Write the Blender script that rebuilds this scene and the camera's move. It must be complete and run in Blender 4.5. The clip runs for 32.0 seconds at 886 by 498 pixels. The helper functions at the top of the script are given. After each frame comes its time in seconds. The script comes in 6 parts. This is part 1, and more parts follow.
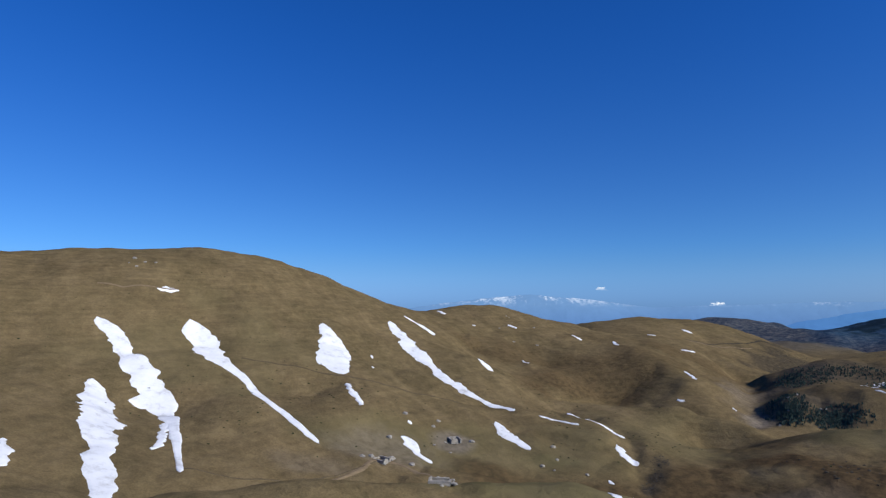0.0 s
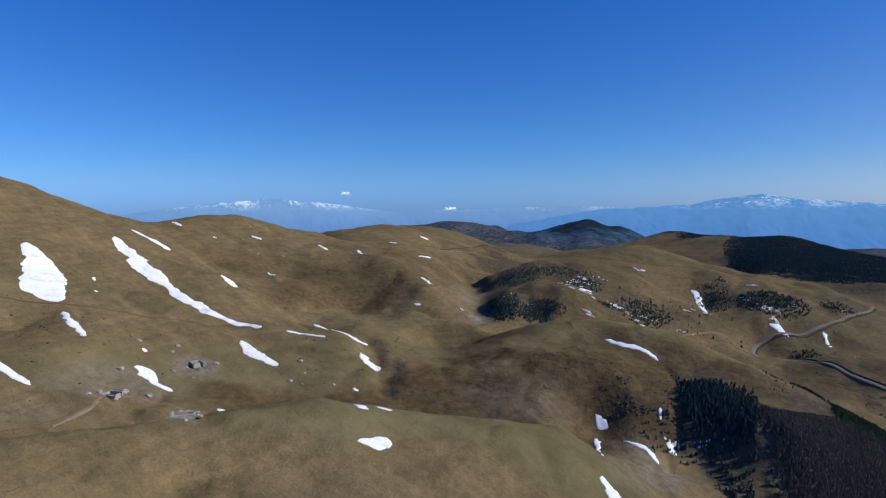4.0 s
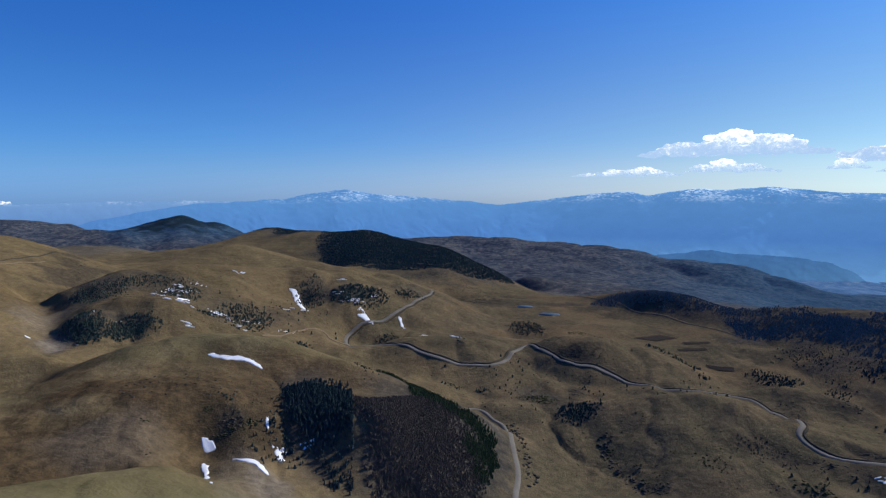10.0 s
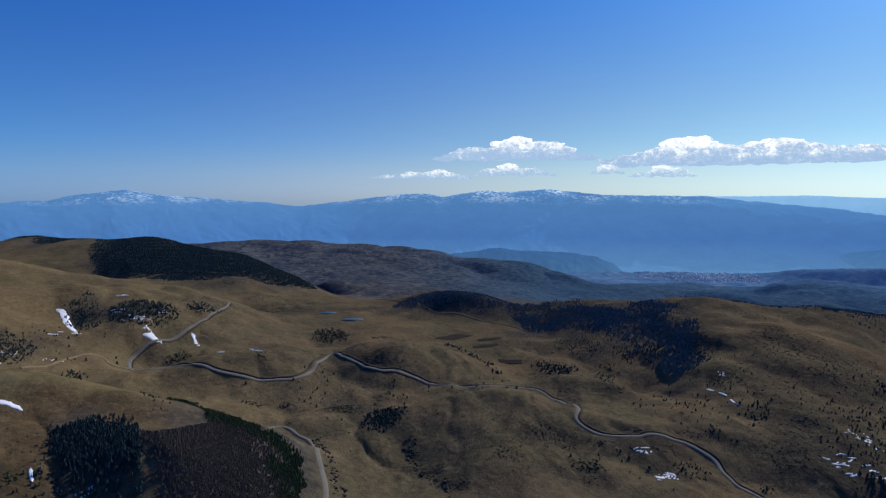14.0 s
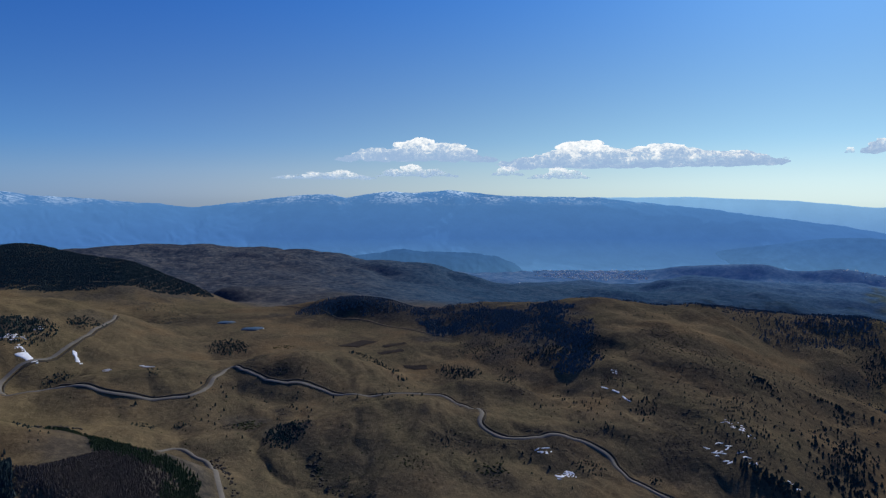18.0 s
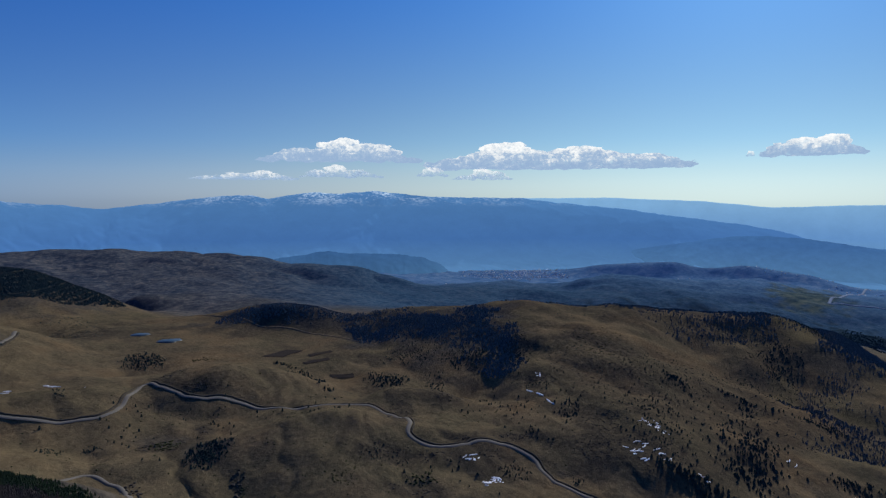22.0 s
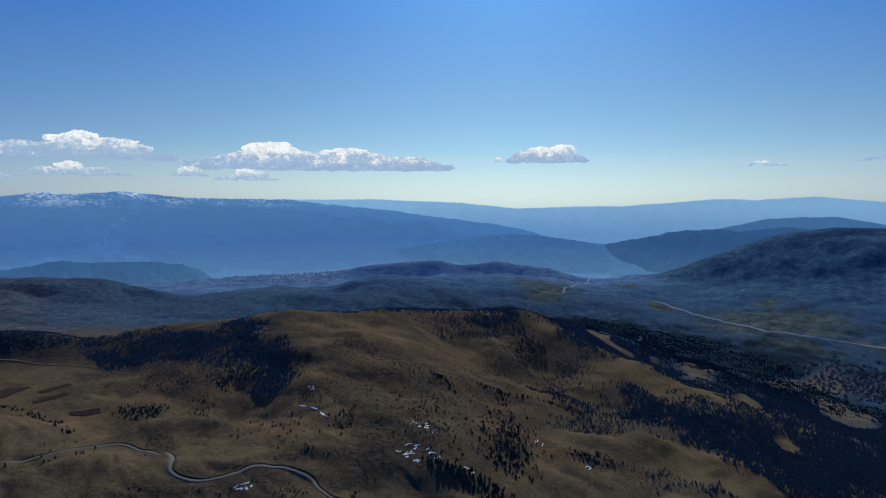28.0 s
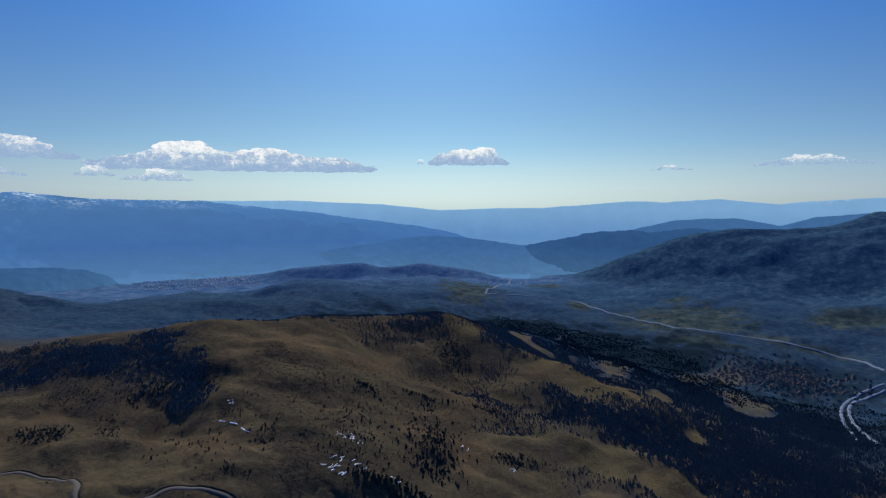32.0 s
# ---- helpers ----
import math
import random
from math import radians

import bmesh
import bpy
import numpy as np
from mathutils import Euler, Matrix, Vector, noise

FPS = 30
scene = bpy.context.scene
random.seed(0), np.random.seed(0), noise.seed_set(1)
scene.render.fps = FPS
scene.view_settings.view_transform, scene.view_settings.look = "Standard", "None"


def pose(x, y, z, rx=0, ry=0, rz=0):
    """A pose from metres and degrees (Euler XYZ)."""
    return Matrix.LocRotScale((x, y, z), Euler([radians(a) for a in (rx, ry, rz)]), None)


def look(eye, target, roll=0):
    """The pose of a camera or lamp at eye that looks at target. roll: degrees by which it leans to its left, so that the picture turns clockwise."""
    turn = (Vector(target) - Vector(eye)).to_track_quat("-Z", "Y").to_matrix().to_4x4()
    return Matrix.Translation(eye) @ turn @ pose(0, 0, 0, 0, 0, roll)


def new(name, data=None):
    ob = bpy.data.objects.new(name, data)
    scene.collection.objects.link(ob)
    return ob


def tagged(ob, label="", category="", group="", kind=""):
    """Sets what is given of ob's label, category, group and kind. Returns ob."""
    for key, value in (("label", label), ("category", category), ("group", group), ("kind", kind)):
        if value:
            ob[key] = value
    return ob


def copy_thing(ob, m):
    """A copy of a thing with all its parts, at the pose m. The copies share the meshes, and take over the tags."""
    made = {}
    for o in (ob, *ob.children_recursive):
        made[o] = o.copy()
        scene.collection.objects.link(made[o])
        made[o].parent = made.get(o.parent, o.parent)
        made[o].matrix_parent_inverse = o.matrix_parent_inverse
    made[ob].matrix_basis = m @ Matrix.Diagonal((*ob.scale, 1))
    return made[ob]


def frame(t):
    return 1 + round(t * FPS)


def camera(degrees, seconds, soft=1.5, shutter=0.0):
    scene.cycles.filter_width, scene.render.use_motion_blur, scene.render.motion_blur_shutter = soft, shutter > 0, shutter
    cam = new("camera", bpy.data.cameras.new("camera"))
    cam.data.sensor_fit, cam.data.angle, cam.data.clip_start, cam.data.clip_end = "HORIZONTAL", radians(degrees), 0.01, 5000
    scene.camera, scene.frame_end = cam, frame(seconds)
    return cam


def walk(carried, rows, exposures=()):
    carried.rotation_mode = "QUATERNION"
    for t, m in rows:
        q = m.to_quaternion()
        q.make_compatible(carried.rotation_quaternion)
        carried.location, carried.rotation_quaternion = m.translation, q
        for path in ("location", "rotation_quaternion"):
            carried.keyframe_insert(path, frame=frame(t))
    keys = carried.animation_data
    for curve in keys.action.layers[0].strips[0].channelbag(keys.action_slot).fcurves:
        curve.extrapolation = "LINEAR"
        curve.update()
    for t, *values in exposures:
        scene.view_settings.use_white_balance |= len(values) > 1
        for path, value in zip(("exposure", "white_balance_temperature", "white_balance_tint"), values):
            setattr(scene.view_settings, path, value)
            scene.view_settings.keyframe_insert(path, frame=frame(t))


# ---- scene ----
cam = camera(71.1, 32.0, soft=1.3)

# seconds, x, y, z, heading to the right of north, tilt up, lean (degrees)
FLIGHT = [
    (0, 0.00, 0.00, 0.00, -58.406, 5.125, -0.094),
    (0.5, -0.24, -0.04, 1.04, -55.324, 4.683, -0.059),
    (1, -0.50, -0.08, 2.08, -52.194, 4.122, -0.048),
    (1.5, -0.78, -0.12, 3.10, -49.017, 2.775, -0.101),
    (2, -1.07, -0.14, 4.12, -45.982, 0.299, -0.028),
    (2.5, -1.33, -0.17, 5.12, -43.089, -2.019, -0.066),
    (3, -1.52, -0.20, 6.13, -40.424, -3.449, 0.004),
    (3.5, -1.68, -0.23, 7.12, -37.787, -3.670, -0.025),
    (5.5, -2.23, -0.32, 11.08, -26.780, -4.646, 0.159),
    (6, -2.41, -0.30, 12.04, -23.213, -4.624, 0.201),
    (6.5, -2.63, -0.22, 12.95, -19.689, -4.620, 0.225),
    (7, -2.86, -0.08, 13.82, -16.130, -4.601, 0.209),
    (7.5, -3.05, 0.07, 14.68, -13.108, -4.583, 0.175),
    (8, -3.13, 0.19, 15.55, -10.205, -4.547, 0.113),
    (8.5, -3.11, 0.29, 16.43, -7.410, -4.539, 0.057),
    (9, -3.03, 0.38, 17.31, -4.587, -4.550, 0.058),
    (9.5, -2.92, 0.48, 18.19, -1.833, -4.533, 0.022),
    (10, -2.82, 0.59, 19.05, 0.774, -4.499, -0.028),
    (10.5, -2.74, 0.71, 19.91, 3.234, -4.519, 0.007),
    (11, -2.68, 0.82, 20.79, 5.842, -4.508, -0.024),
    (11.5, -2.64, 0.88, 21.71, 8.276, -4.498, -0.068),
    (12, -2.64, 0.91, 22.69, 10.794, -4.496, -0.066),
    (12.5, -2.66, 0.91, 23.69, 13.075, -4.496, -0.022),
    (13, -2.70, 0.92, 24.68, 15.150, -4.512, -0.032),
    (13.5, -2.75, 0.95, 25.62, 17.091, -4.501, -0.007),
    (14, -2.78, 1.00, 26.51, 18.994, -4.489, -0.066),
    (14.5, -2.79, 1.05, 27.38, 20.850, -4.483, -0.029),
    (16.5, -2.73, 1.24, 30.85, 25.586, -4.481, -0.035),
    (17, -2.70, 1.29, 31.73, 26.466, -4.497, -0.037),
    (17.5, -2.63, 1.34, 32.59, 27.286, -4.506, -0.010),
    (18, -2.52, 1.44, 33.42, 27.867, -4.505, -0.019),
    (18.5, -2.40, 1.58, 34.22, 28.424, -4.514, -0.008),
    (19, -2.29, 1.73, 35.03, 29.205, -4.505, -0.013),
    (19.5, -2.19, 1.88, 35.87, 30.148, -4.504, -0.033),
    (20, -2.13, 1.99, 36.77, 31.216, -4.496, -0.018),
    (20.5, -2.13, 2.05, 37.73, 32.308, -4.491, -0.020),
    (21, -2.20, 2.07, 38.75, 33.263, -4.506, -0.016),
    (21.5, -2.32, 2.04, 39.76, 34.032, -4.519, 0.013),
    (22, -2.45, 1.95, 40.75, 34.724, -4.521, -0.117),
    (22.5, -2.54, 1.85, 41.69, 35.276, -4.501, -0.120),
    (23, -2.60, 1.76, 42.62, 36.297, -4.494, -0.066),
    (23.5, -2.63, 1.72, 43.54, 37.840, -4.497, -0.111),
    (24, -2.64, 1.75, 44.46, 39.673, -4.515, -0.149),
    (24.5, -2.63, 1.87, 45.39, 41.781, -4.530, -0.139),
    (25, -2.55, 2.09, 46.29, 44.048, -4.549, -0.098),
    (25.5, -2.39, 2.38, 47.16, 46.251, -4.570, -0.098),
    (27.5, -1.55, 3.58, 50.60, 53.953, -4.560, -0.022),
    (28, -1.37, 3.85, 51.50, 55.883, -4.544, -0.008),
    (28.5, -1.24, 4.07, 52.44, 57.469, -4.546, 0.010),
    (29, -1.14, 4.29, 53.39, 58.464, -4.540, 0.060),
    (29.5, -1.04, 4.54, 54.29, 59.497, -4.538, 0.095),
    (30, -0.91, 4.84, 55.11, 60.418, -4.534, 0.066),
    (30.5, -0.78, 5.16, 55.83, 61.349, -4.520, 0.100),
    (31, -0.69, 5.48, 56.44, 62.112, -4.498, 0.134),
    (31.5, -0.65, 5.79, 56.95, 62.622, -4.473, 0.142),
    (32, -0.66, 6.10, 57.39, 63.011, -4.454, 0.117),
]


def flight_pose(x, y, z, heading, tilt, lean):
    a, b = radians(heading), radians(tilt)
    ahead = Vector((math.sin(a) * math.cos(b), math.cos(a) * math.cos(b), math.sin(b)))
    eye = Vector((x, y, z))
    return look(eye, eye + 100 * ahead, lean)


walk(cam, [(row[0], flight_pose(*row[1:])) for row in FLIGHT], exposures=[(0, -0.18), (2, -0.12), (4, -0.06), (9, -0.01), (13, -0.2), (20, -0.46), (25, -0.5), (32, -0.52)])

# ---- sky and sun: low spring afternoon sun over the valley, north-east of the plan ----
SUN_AZ, SUN_EL = 62.0, 31.0
world = bpy.data.worlds.new("sky")
scene.world = world
world.use_nodes = True
wn, wl = world.node_tree.nodes, world.node_tree.links
sky = wn.new("ShaderNodeTexSky")
sky.sky_type, sky.sun_disc = "NISHITA", False
sky.sun_elevation, sky.sun_rotation = radians(SUN_EL), radians(SUN_AZ)
sky.altitude, sky.air_density, sky.dust_density, sky.ozone_density = 1400, 1.0, 0.9, 3.0
deep = wn.new("ShaderNodeHueSaturation")
deep.inputs["Saturation"].default_value = 1.28
wl.new(sky.outputs[0], deep.inputs["Color"])
clear = wn.new("ShaderNodeMix")
clear.data_type, clear.blend_type = "RGBA", "MULTIPLY"
clear.inputs["Factor"].default_value = 1.0
clear.inputs["B"].default_value = (0.375, 0.82, 1.44, 1)
wl.new(deep.outputs[0], clear.inputs["A"])
# haze along the horizon, whiter towards the sun
way = wn.new("ShaderNodeTexCoord").outputs["Generated"]
high = wn.new("ShaderNodeSeparateXYZ")
wl.new(way, high.inputs[0])
toward = wn.new("ShaderNodeVectorMath")
toward.operation = "DOT_PRODUCT"
toward.inputs[1].default_value = (math.sin(radians(SUN_AZ)), math.cos(radians(SUN_AZ)), 0.0)
wl.new(way, toward.inputs[0])
grey = wn.new("ShaderNodeRGBToBW")
wl.new(clear.outputs["Result"], grey.inputs[0])


def sky_range(value, lo, hi, a, b):
    r = wn.new("ShaderNodeMapRange")
    r.interpolation_type = "SMOOTHSTEP"
    for key, v in (("From Min", lo), ("From Max", hi), ("To Min", a), ("To Max", b)):
        r.inputs[key].default_value = v
    wl.new(value, r.inputs["Value"])
    return r.outputs[0]


def sky_mix(fac, a, b, mode="MIX"):
    m = wn.new("ShaderNodeMix")
    m.data_type, m.blend_type = "RGBA", mode
    for sock, v in ((m.inputs["Factor"], fac), (m.inputs["A"], a), (m.inputs["B"], b)):
        if isinstance(v, (tuple, float)):
            sock.default_value = v
        else:
            wl.new(v, sock)
    return m.outputs["Result"]


haze_tint = sky_mix(sky_range(toward.outputs["Value"], -0.2, 1.0, 0.0, 1.0), (0.38, 0.87, 1.95, 1), (0.7, 0.99, 1.3, 1))
haze = sky_mix(1.0, grey.outputs[0], haze_tint, "MULTIPLY")
veil = wn.new("ShaderNodeMath")
veil.operation = "MULTIPLY"
wl.new(sky_range(high.outputs["Z"], -0.02, 0.46, 0.9, 0.0), veil.inputs[0])
wl.new(sky_range(toward.outputs["Value"], 0.0, 1.0, 0.45, 0.95), veil.inputs[1])
wn["Background"].inputs["Strength"].default_value = 0.1
# the air brightens round the sun
halo = wn.new("ShaderNodeVectorMath")
halo.operation = "DOT_PRODUCT"
halo.inputs[1].default_value = (math.sin(radians(SUN_AZ)) * math.cos(radians(SUN_EL)), math.cos(radians(SUN_AZ)) * math.cos(radians(SUN_EL)), math.sin(radians(SUN_EL)))
wl.new(way, halo.inputs[0])
glare = wn.new("ShaderNodeCombineColor")
for k, top in enumerate((1.0, 1.1, 1.0)):
    wl.new(sky_range(halo.outputs["Value"], 0.45, 1.0, 1.0, top), glare.inputs[k])
# a paler band lies on the horizon itself
band_tint = sky_mix(sky_range(toward.outputs["Value"], -0.2, 1.0, 0.0, 1.0), (0.48, 0.95, 1.85, 1), (0.98, 1.06, 1.1, 1))
band = sky_mix(1.0, grey.outputs[0], band_tint, "MULTIPLY")
low_air = sky_mix(sky_range(high.outputs["Z"], -0.01, 0.1, 0.85, 0.0), sky_mix(veil.outputs[0], clear.outputs["Result"], haze), band)
wl.new(sky_mix(1.0, low_air, glare.outputs[0], "MULTIPLY"), wn["Background"].inputs["Color"])

sun = new("sun", bpy.data.lights.new("sun", "SUN"))
sun.data.energy, sun.data.angle, sun.data.color = 4.9, radians(0.53), (1.0, 0.95, 0.86)
a, e = radians(SUN_AZ), radians(SUN_EL)
sun.matrix_world = look((math.sin(a) * math.cos(e) * 900, math.cos(a) * math.cos(e) * 900, math.sin(e) * 900), (0, 0, 0))

# ---- the lie of the land: ridge, slope and valley lines as (bearing, distance, height) from the start of the flight ----
LANDFORMS = {}
LANDFORMS["below"] = [(-180, 40, -78), (-90, 40, -76), (0, 40, -82), (90, 40, -90)]
LANDFORMS["near_ring"] = [(-180, 140, -70), (-135, 140, -60), (-95, 140, -62), (-60, 140, -76), (-30, 150, -88), (0, 150, -105), (35, 160, -130), (70, 170, -150), (100, 170, -150), (140, 150, -110)]
LANDFORMS["snow_hill_crest"] = [(-118, 560, 20), (-105, 575, 38), (-94, 580, 40), (-88.5, 590, 46), (-79.2, 605, 52), (-73.9, 620, 44), (-70, 640, 32), (-65.9, 690, 10), (-62.8, 760, -4)]
LANDFORMS["snow_hill_back"] = [(-100, 900, 0), (-85, 950, 5), (-75, 1000, -10), (-68, 1050, -30)]
LANDFORMS["snow_hill_upper"] = [(-95, 500, 20), (-84.4, 510, 27), (-77, 520, 21), (-71, 525, 4)]
LANDFORMS["snow_hill_mid"] = [(-92, 430, -12), (-80.8, 455, -14), (-75, 460, -14), (-69.4, 480, -17), (-63.3, 560, -17), (-59.5, 600, -25)]
LANDFORMS["snow_hill_low"] = [(-91.5, 340, -36), (-82.4, 350, -56), (-76.5, 350, -50), (-70.4, 386, -54), (-67.8, 408, -45), (-65.5, 361, -56), (-61.1, 450, -48), (-54.8, 514, -46)]
LANDFORMS["snow_hill_foot"] = [(-95, 230, -50), (-89.6, 240, -57), (-81.6, 250, -63), (-69.7, 310, -68), (-60, 330, -78), (-56.6, 363, -75), (-52.3, 408, -68), (-48.9, 479, -75)]
LANDFORMS["near_spur"] = [(-80.9, 200, -54.0), (-68.6, 205, -54.8), (-63.1, 218, -60.4), (-58.2, 232, -65.0), (-54.1, 240, -66.9), (-50.5, 247, -68.1), (-47.0, 253, -69.6), (-41.4, 257, -75.0), (-38.5, 258, -78.6), (-35.5, 260, -80.2), (-31.3, 262, -82.3), (-27.1, 266, -85.0), (-24.4, 270, -87.9)]
LANDFORMS["spur_front"] = [(-60, 190, -72), (-41.2, 215, -75), (-30, 215, -86), (-20, 225, -100)]
LANDFORMS["gully"] = [(-59.6, 305, -79), (-50.5, 335, -85), (-44, 320, -90), (-39, 320, -93), (-33, 310, -96), (-26, 300, -98)]
LANDFORMS["gully_side"] = [(-42.8, 402, -81), (-41.4, 378, -82), (-36, 371, -87), (-35.9, 420, -88)]
LANDFORMS["back_ridge"] = [(-47.6, 1000, -38.0), (-45.4, 1040, -37.2), (-43.5, 1080, -31.3), (-41.7, 1120, -29.4), (-39.3, 1150, -31.9), (-36.9, 1180, -36.6), (-33.9, 1200, -45.2), (-32.3, 1210, -60.0), (-30.3, 1200, -74.9), (-28.2, 1150, -79.9)]
LANDFORMS["back_ridge_behind"] = [(-60, 1500, -70), (-48, 1700, -90), (-36, 1800, -110)]
LANDFORMS["back_slopes"] = [(-50.4, 650, -62), (-45.2, 640, -66), (-40.6, 688, -47), (-37, 615, -66), (-37.1, 900, -50)]
LANDFORMS["hidden_valley"] = [(-37.5, 520, -91), (-32.5, 555, -97), (-31.6, 640, -88), (-32, 760, -86), (-30, 900, -90)]
LANDFORMS["wooded_bank"] = [(-29.5, 590, -80), (-27.8, 616, -76), (-27, 580, -90)]
LANDFORMS["round_hill"] = [(-30.9, 720, -71), (-27.8, 760, -59), (-24.6, 780, -55), (-19.9, 800, -58), (-14.7, 820, -67), (-9.2, 850, -75), (-4.8, 880, -84), (-1, 830, -97)]
LANDFORMS["round_hill_face"] = [(-23.5, 615, -68), (-22.8, 655, -76), (-17, 690, -84), (-12.9, 740, -95), (-8, 670, -103)]
LANDFORMS["round_hill_foot"] = [(-26.8, 520, -101), (-22.6, 530, -106), (-17.3, 540, -112), (-12.1, 580, -115), (-8, 660, -119)]
LANDFORMS["round_hill_back"] = [(-26, 1000, -95), (-18, 1050, -100), (-10, 1100, -108)]
LANDFORMS["patch_crest"] = [(-36.2, 462, -96.1), (-33.1, 462, -92.9), (-31.0, 460, -87.9), (-27.9, 458, -80.7), (-24.8, 453, -74.4), (-21.9, 450, -71.2), (-19.0, 446, -71.8), (-16.3, 440, -73.9), (-14.3, 436, -77.1), (-12.2, 430, -81.6), (-9.7, 425, -87.7), (-7.2, 418, -93.9), (-4.7, 410, -98.5), (-2.3, 404, -104.9), (-0.0, 398, -109.6), (2.2, 393, -113.7), (4.4, 388, -120.5)]
LANDFORMS["patch_face"] = [(-25, 345, -83), (-20.8, 412, -80), (-19.3, 345, -86), (-16.5, 394, -84), (-6, 322, -94), (-10, 380, -93)]
LANDFORMS["patch_foot"] = [(-25.8, 309, -97), (-21.5, 325, -107), (-16.9, 300, -106), (-14.8, 317, -109), (-9, 290, -118), (0, 290, -132)]
LANDFORMS["patch_back"] = [(-20, 500, -95), (-10, 490, -112), (0, 480, -128)]
LANDFORMS["olive_spur"] = [(-46, 500, -76), (-41, 500, -78), (-37, 492, -79), (-32.5, 480, -82)]
LANDFORMS["forest_cone"] = [(-26.2, 2700, -89), (-22.5, 2800, -51), (-18.2, 2600, -92)]
LANDFORMS["cone_left"] = [(-44, 3000, -120), (-38.8, 3200, -107), (-33.9, 3300, -79), (-29, 3100, -105)]
LANDFORMS["cone_valley"] = [(-38, 2200, -150), (-28, 2100, -150), (-20, 2000, -140)]
LANDFORMS["dark_low_ridge"] = [(-29.5, 1900, -100), (-27.5, 1850, -98), (-24, 1700, -110)]
LANDFORMS["bare_hills"] = [(-21.4, 1120, -72.2), (-19.9, 1150, -62.6), (-18.3, 1180, -60.0), (-16.3, 1180, -66.0), (-14.2, 1170, -77.5), (-12.2, 1150, -87.7), (-10.1, 1120, -94.3)]
LANDFORMS["plantation_ridge"] = [(-17.0, 1780, -93.1), (-15.7, 1760, -69.2), (-14.1, 1740, -58.3), (-12.4, 1700, -69.9), (-11.1, 1670, -66.4), (-10.2, 1640, -76.3), (-8.7, 1580, -68.2), (-7.0, 1540, -61.3), (-4.8, 1480, -61.3), (-3.7, 1450, -69.2), (-2.5, 1420, -79.0), (-0.2, 1380, -86.4), (2.0, 1340, -100.7), (4.1, 1290, -119.6), (6.2, 1250, -132.0), (7.2, 1220, -141.6)]
LANDFORMS["plantation_face"] = [(-8, 1250, -105), (0.9, 1110, -108), (4, 1120, -125)]
LANDFORMS["far_plateau"] = [(-8, 2600, -140), (-2.4, 2600, -145), (3.5, 2600, -138), (11.2, 2500, -146), (17.5, 2300, -164), (22.7, 2200, -189), (26.3, 2120, -184), (30.8, 1950, -210)]
LANDFORMS["plateau_front"] = [(7.5, 1400, -162), (15.9, 1400, -170), (23.2, 1600, -190), (30.3, 1700, -220), (12, 1900, -160)]
LANDFORMS["meadow"] = [(8.2, 860, -133), (15.8, 900, -139), (10.5, 1050, -142), (20, 725, -140), (26.2, 750, -141), (24, 800, -140), (6, 780, -134)]
LANDFORMS["wooded_rim"] = [(14.6, 1050, -139.0), (16.7, 1000, -123.5), (19.8, 960, -114.9), (22.4, 930, -115.5), (24.4, 910, -123.0), (26.1, 900, -127.6), (27.8, 900, -123.1), (29.2, 900, -118.0), (31.6, 900, -116.0), (33.8, 900, -114.7), (36.0, 900, -113.9), (37.1, 880, -110.4), (39.7, 880, -103.9), (41.5, 880, -101.6)]
LANDFORMS["rim_foot"] = [(14, 980, -141), (22, 850, -140), (29, 770, -138), (34, 712, -130)]
LANDFORMS["rim_back"] = [(20, 1150, -160), (30, 1150, -165), (38, 1150, -160), (44, 1200, -170)]
LANDFORMS["road_knolls"] = [(-1.3, 660, -124), (3.2, 660, -126), (2.2, 545, -129)]
LANDFORMS["meadow_knoll"] = [(8.2, 605, -125), (10.3, 615, -118), (12.4, 620, -115.5), (15.1, 620, -116.5), (17.2, 615, -119), (19.8, 608, -125.5), (22.9, 600, -135)]
LANDFORMS["road_hollow"] = [(-6, 560, -124), (0, 520, -134), (8, 500, -140), (15, 520, -140), (21, 490, -138)]
LANDFORMS["near_road"] = [(6, 400, -131), (7, 375, -136), (9, 330, -143), (10, 280, -146)]
LANDFORMS["brown_hill"] = [(16.6, 470, -129.8), (19.2, 480, -127.3), (21.8, 490, -126.0), (24.4, 492, -124.8), (26.9, 488, -125.9), (28.8, 480, -129.8)]
LANDFORMS["low_hollow"] = [(15, 380, -151), (22, 350, -153), (30, 330, -157), (37, 420, -152)]
LANDFORMS["road_bend"] = [(31.7, 582, -142), (34, 500, -140), (38, 463, -141), (40, 445, -150), (44, 430, -156), (40, 418, -153)]
LANDFORMS["snow_rocks"] = [(41.8, 583, -137), (41.3, 616, -129), (46, 560, -138), (48.2, 492, -144)]
LANDFORMS["brown_crest"] = [(43, 800, -106), (47.8, 716, -114), (46, 640, -124), (50, 760, -117), (53, 700, -132)]
LANDFORMS["crest_east"] = [(58.2, 842, -160), (64, 1300, -208), (69, 1330, -222)]
LANDFORMS["spur_trees"] = [(54, 506, -152), (56.2, 636, -152), (60.1, 626, -172)]
LANDFORMS["east_lower"] = [(58, 470, -178), (66, 540, -193), (74, 520, -220), (82, 480, -235), (68, 700, -200), (66, 860, -192)]
LANDFORMS["forest_slope"] = [(76.6, 945, -215), (81.5, 940, -228), (75, 1150, -262), (78.5, 1190, -268), (87, 900, -270), (93, 800, -276), (96.6, 1000, -300)]
LANDFORMS["east_valley"] = [(60, 1900, -290), (70, 1800, -310), (80, 1650, -325), (87.5, 1600, -342), (98, 1400, -345), (110, 1300, -340)]
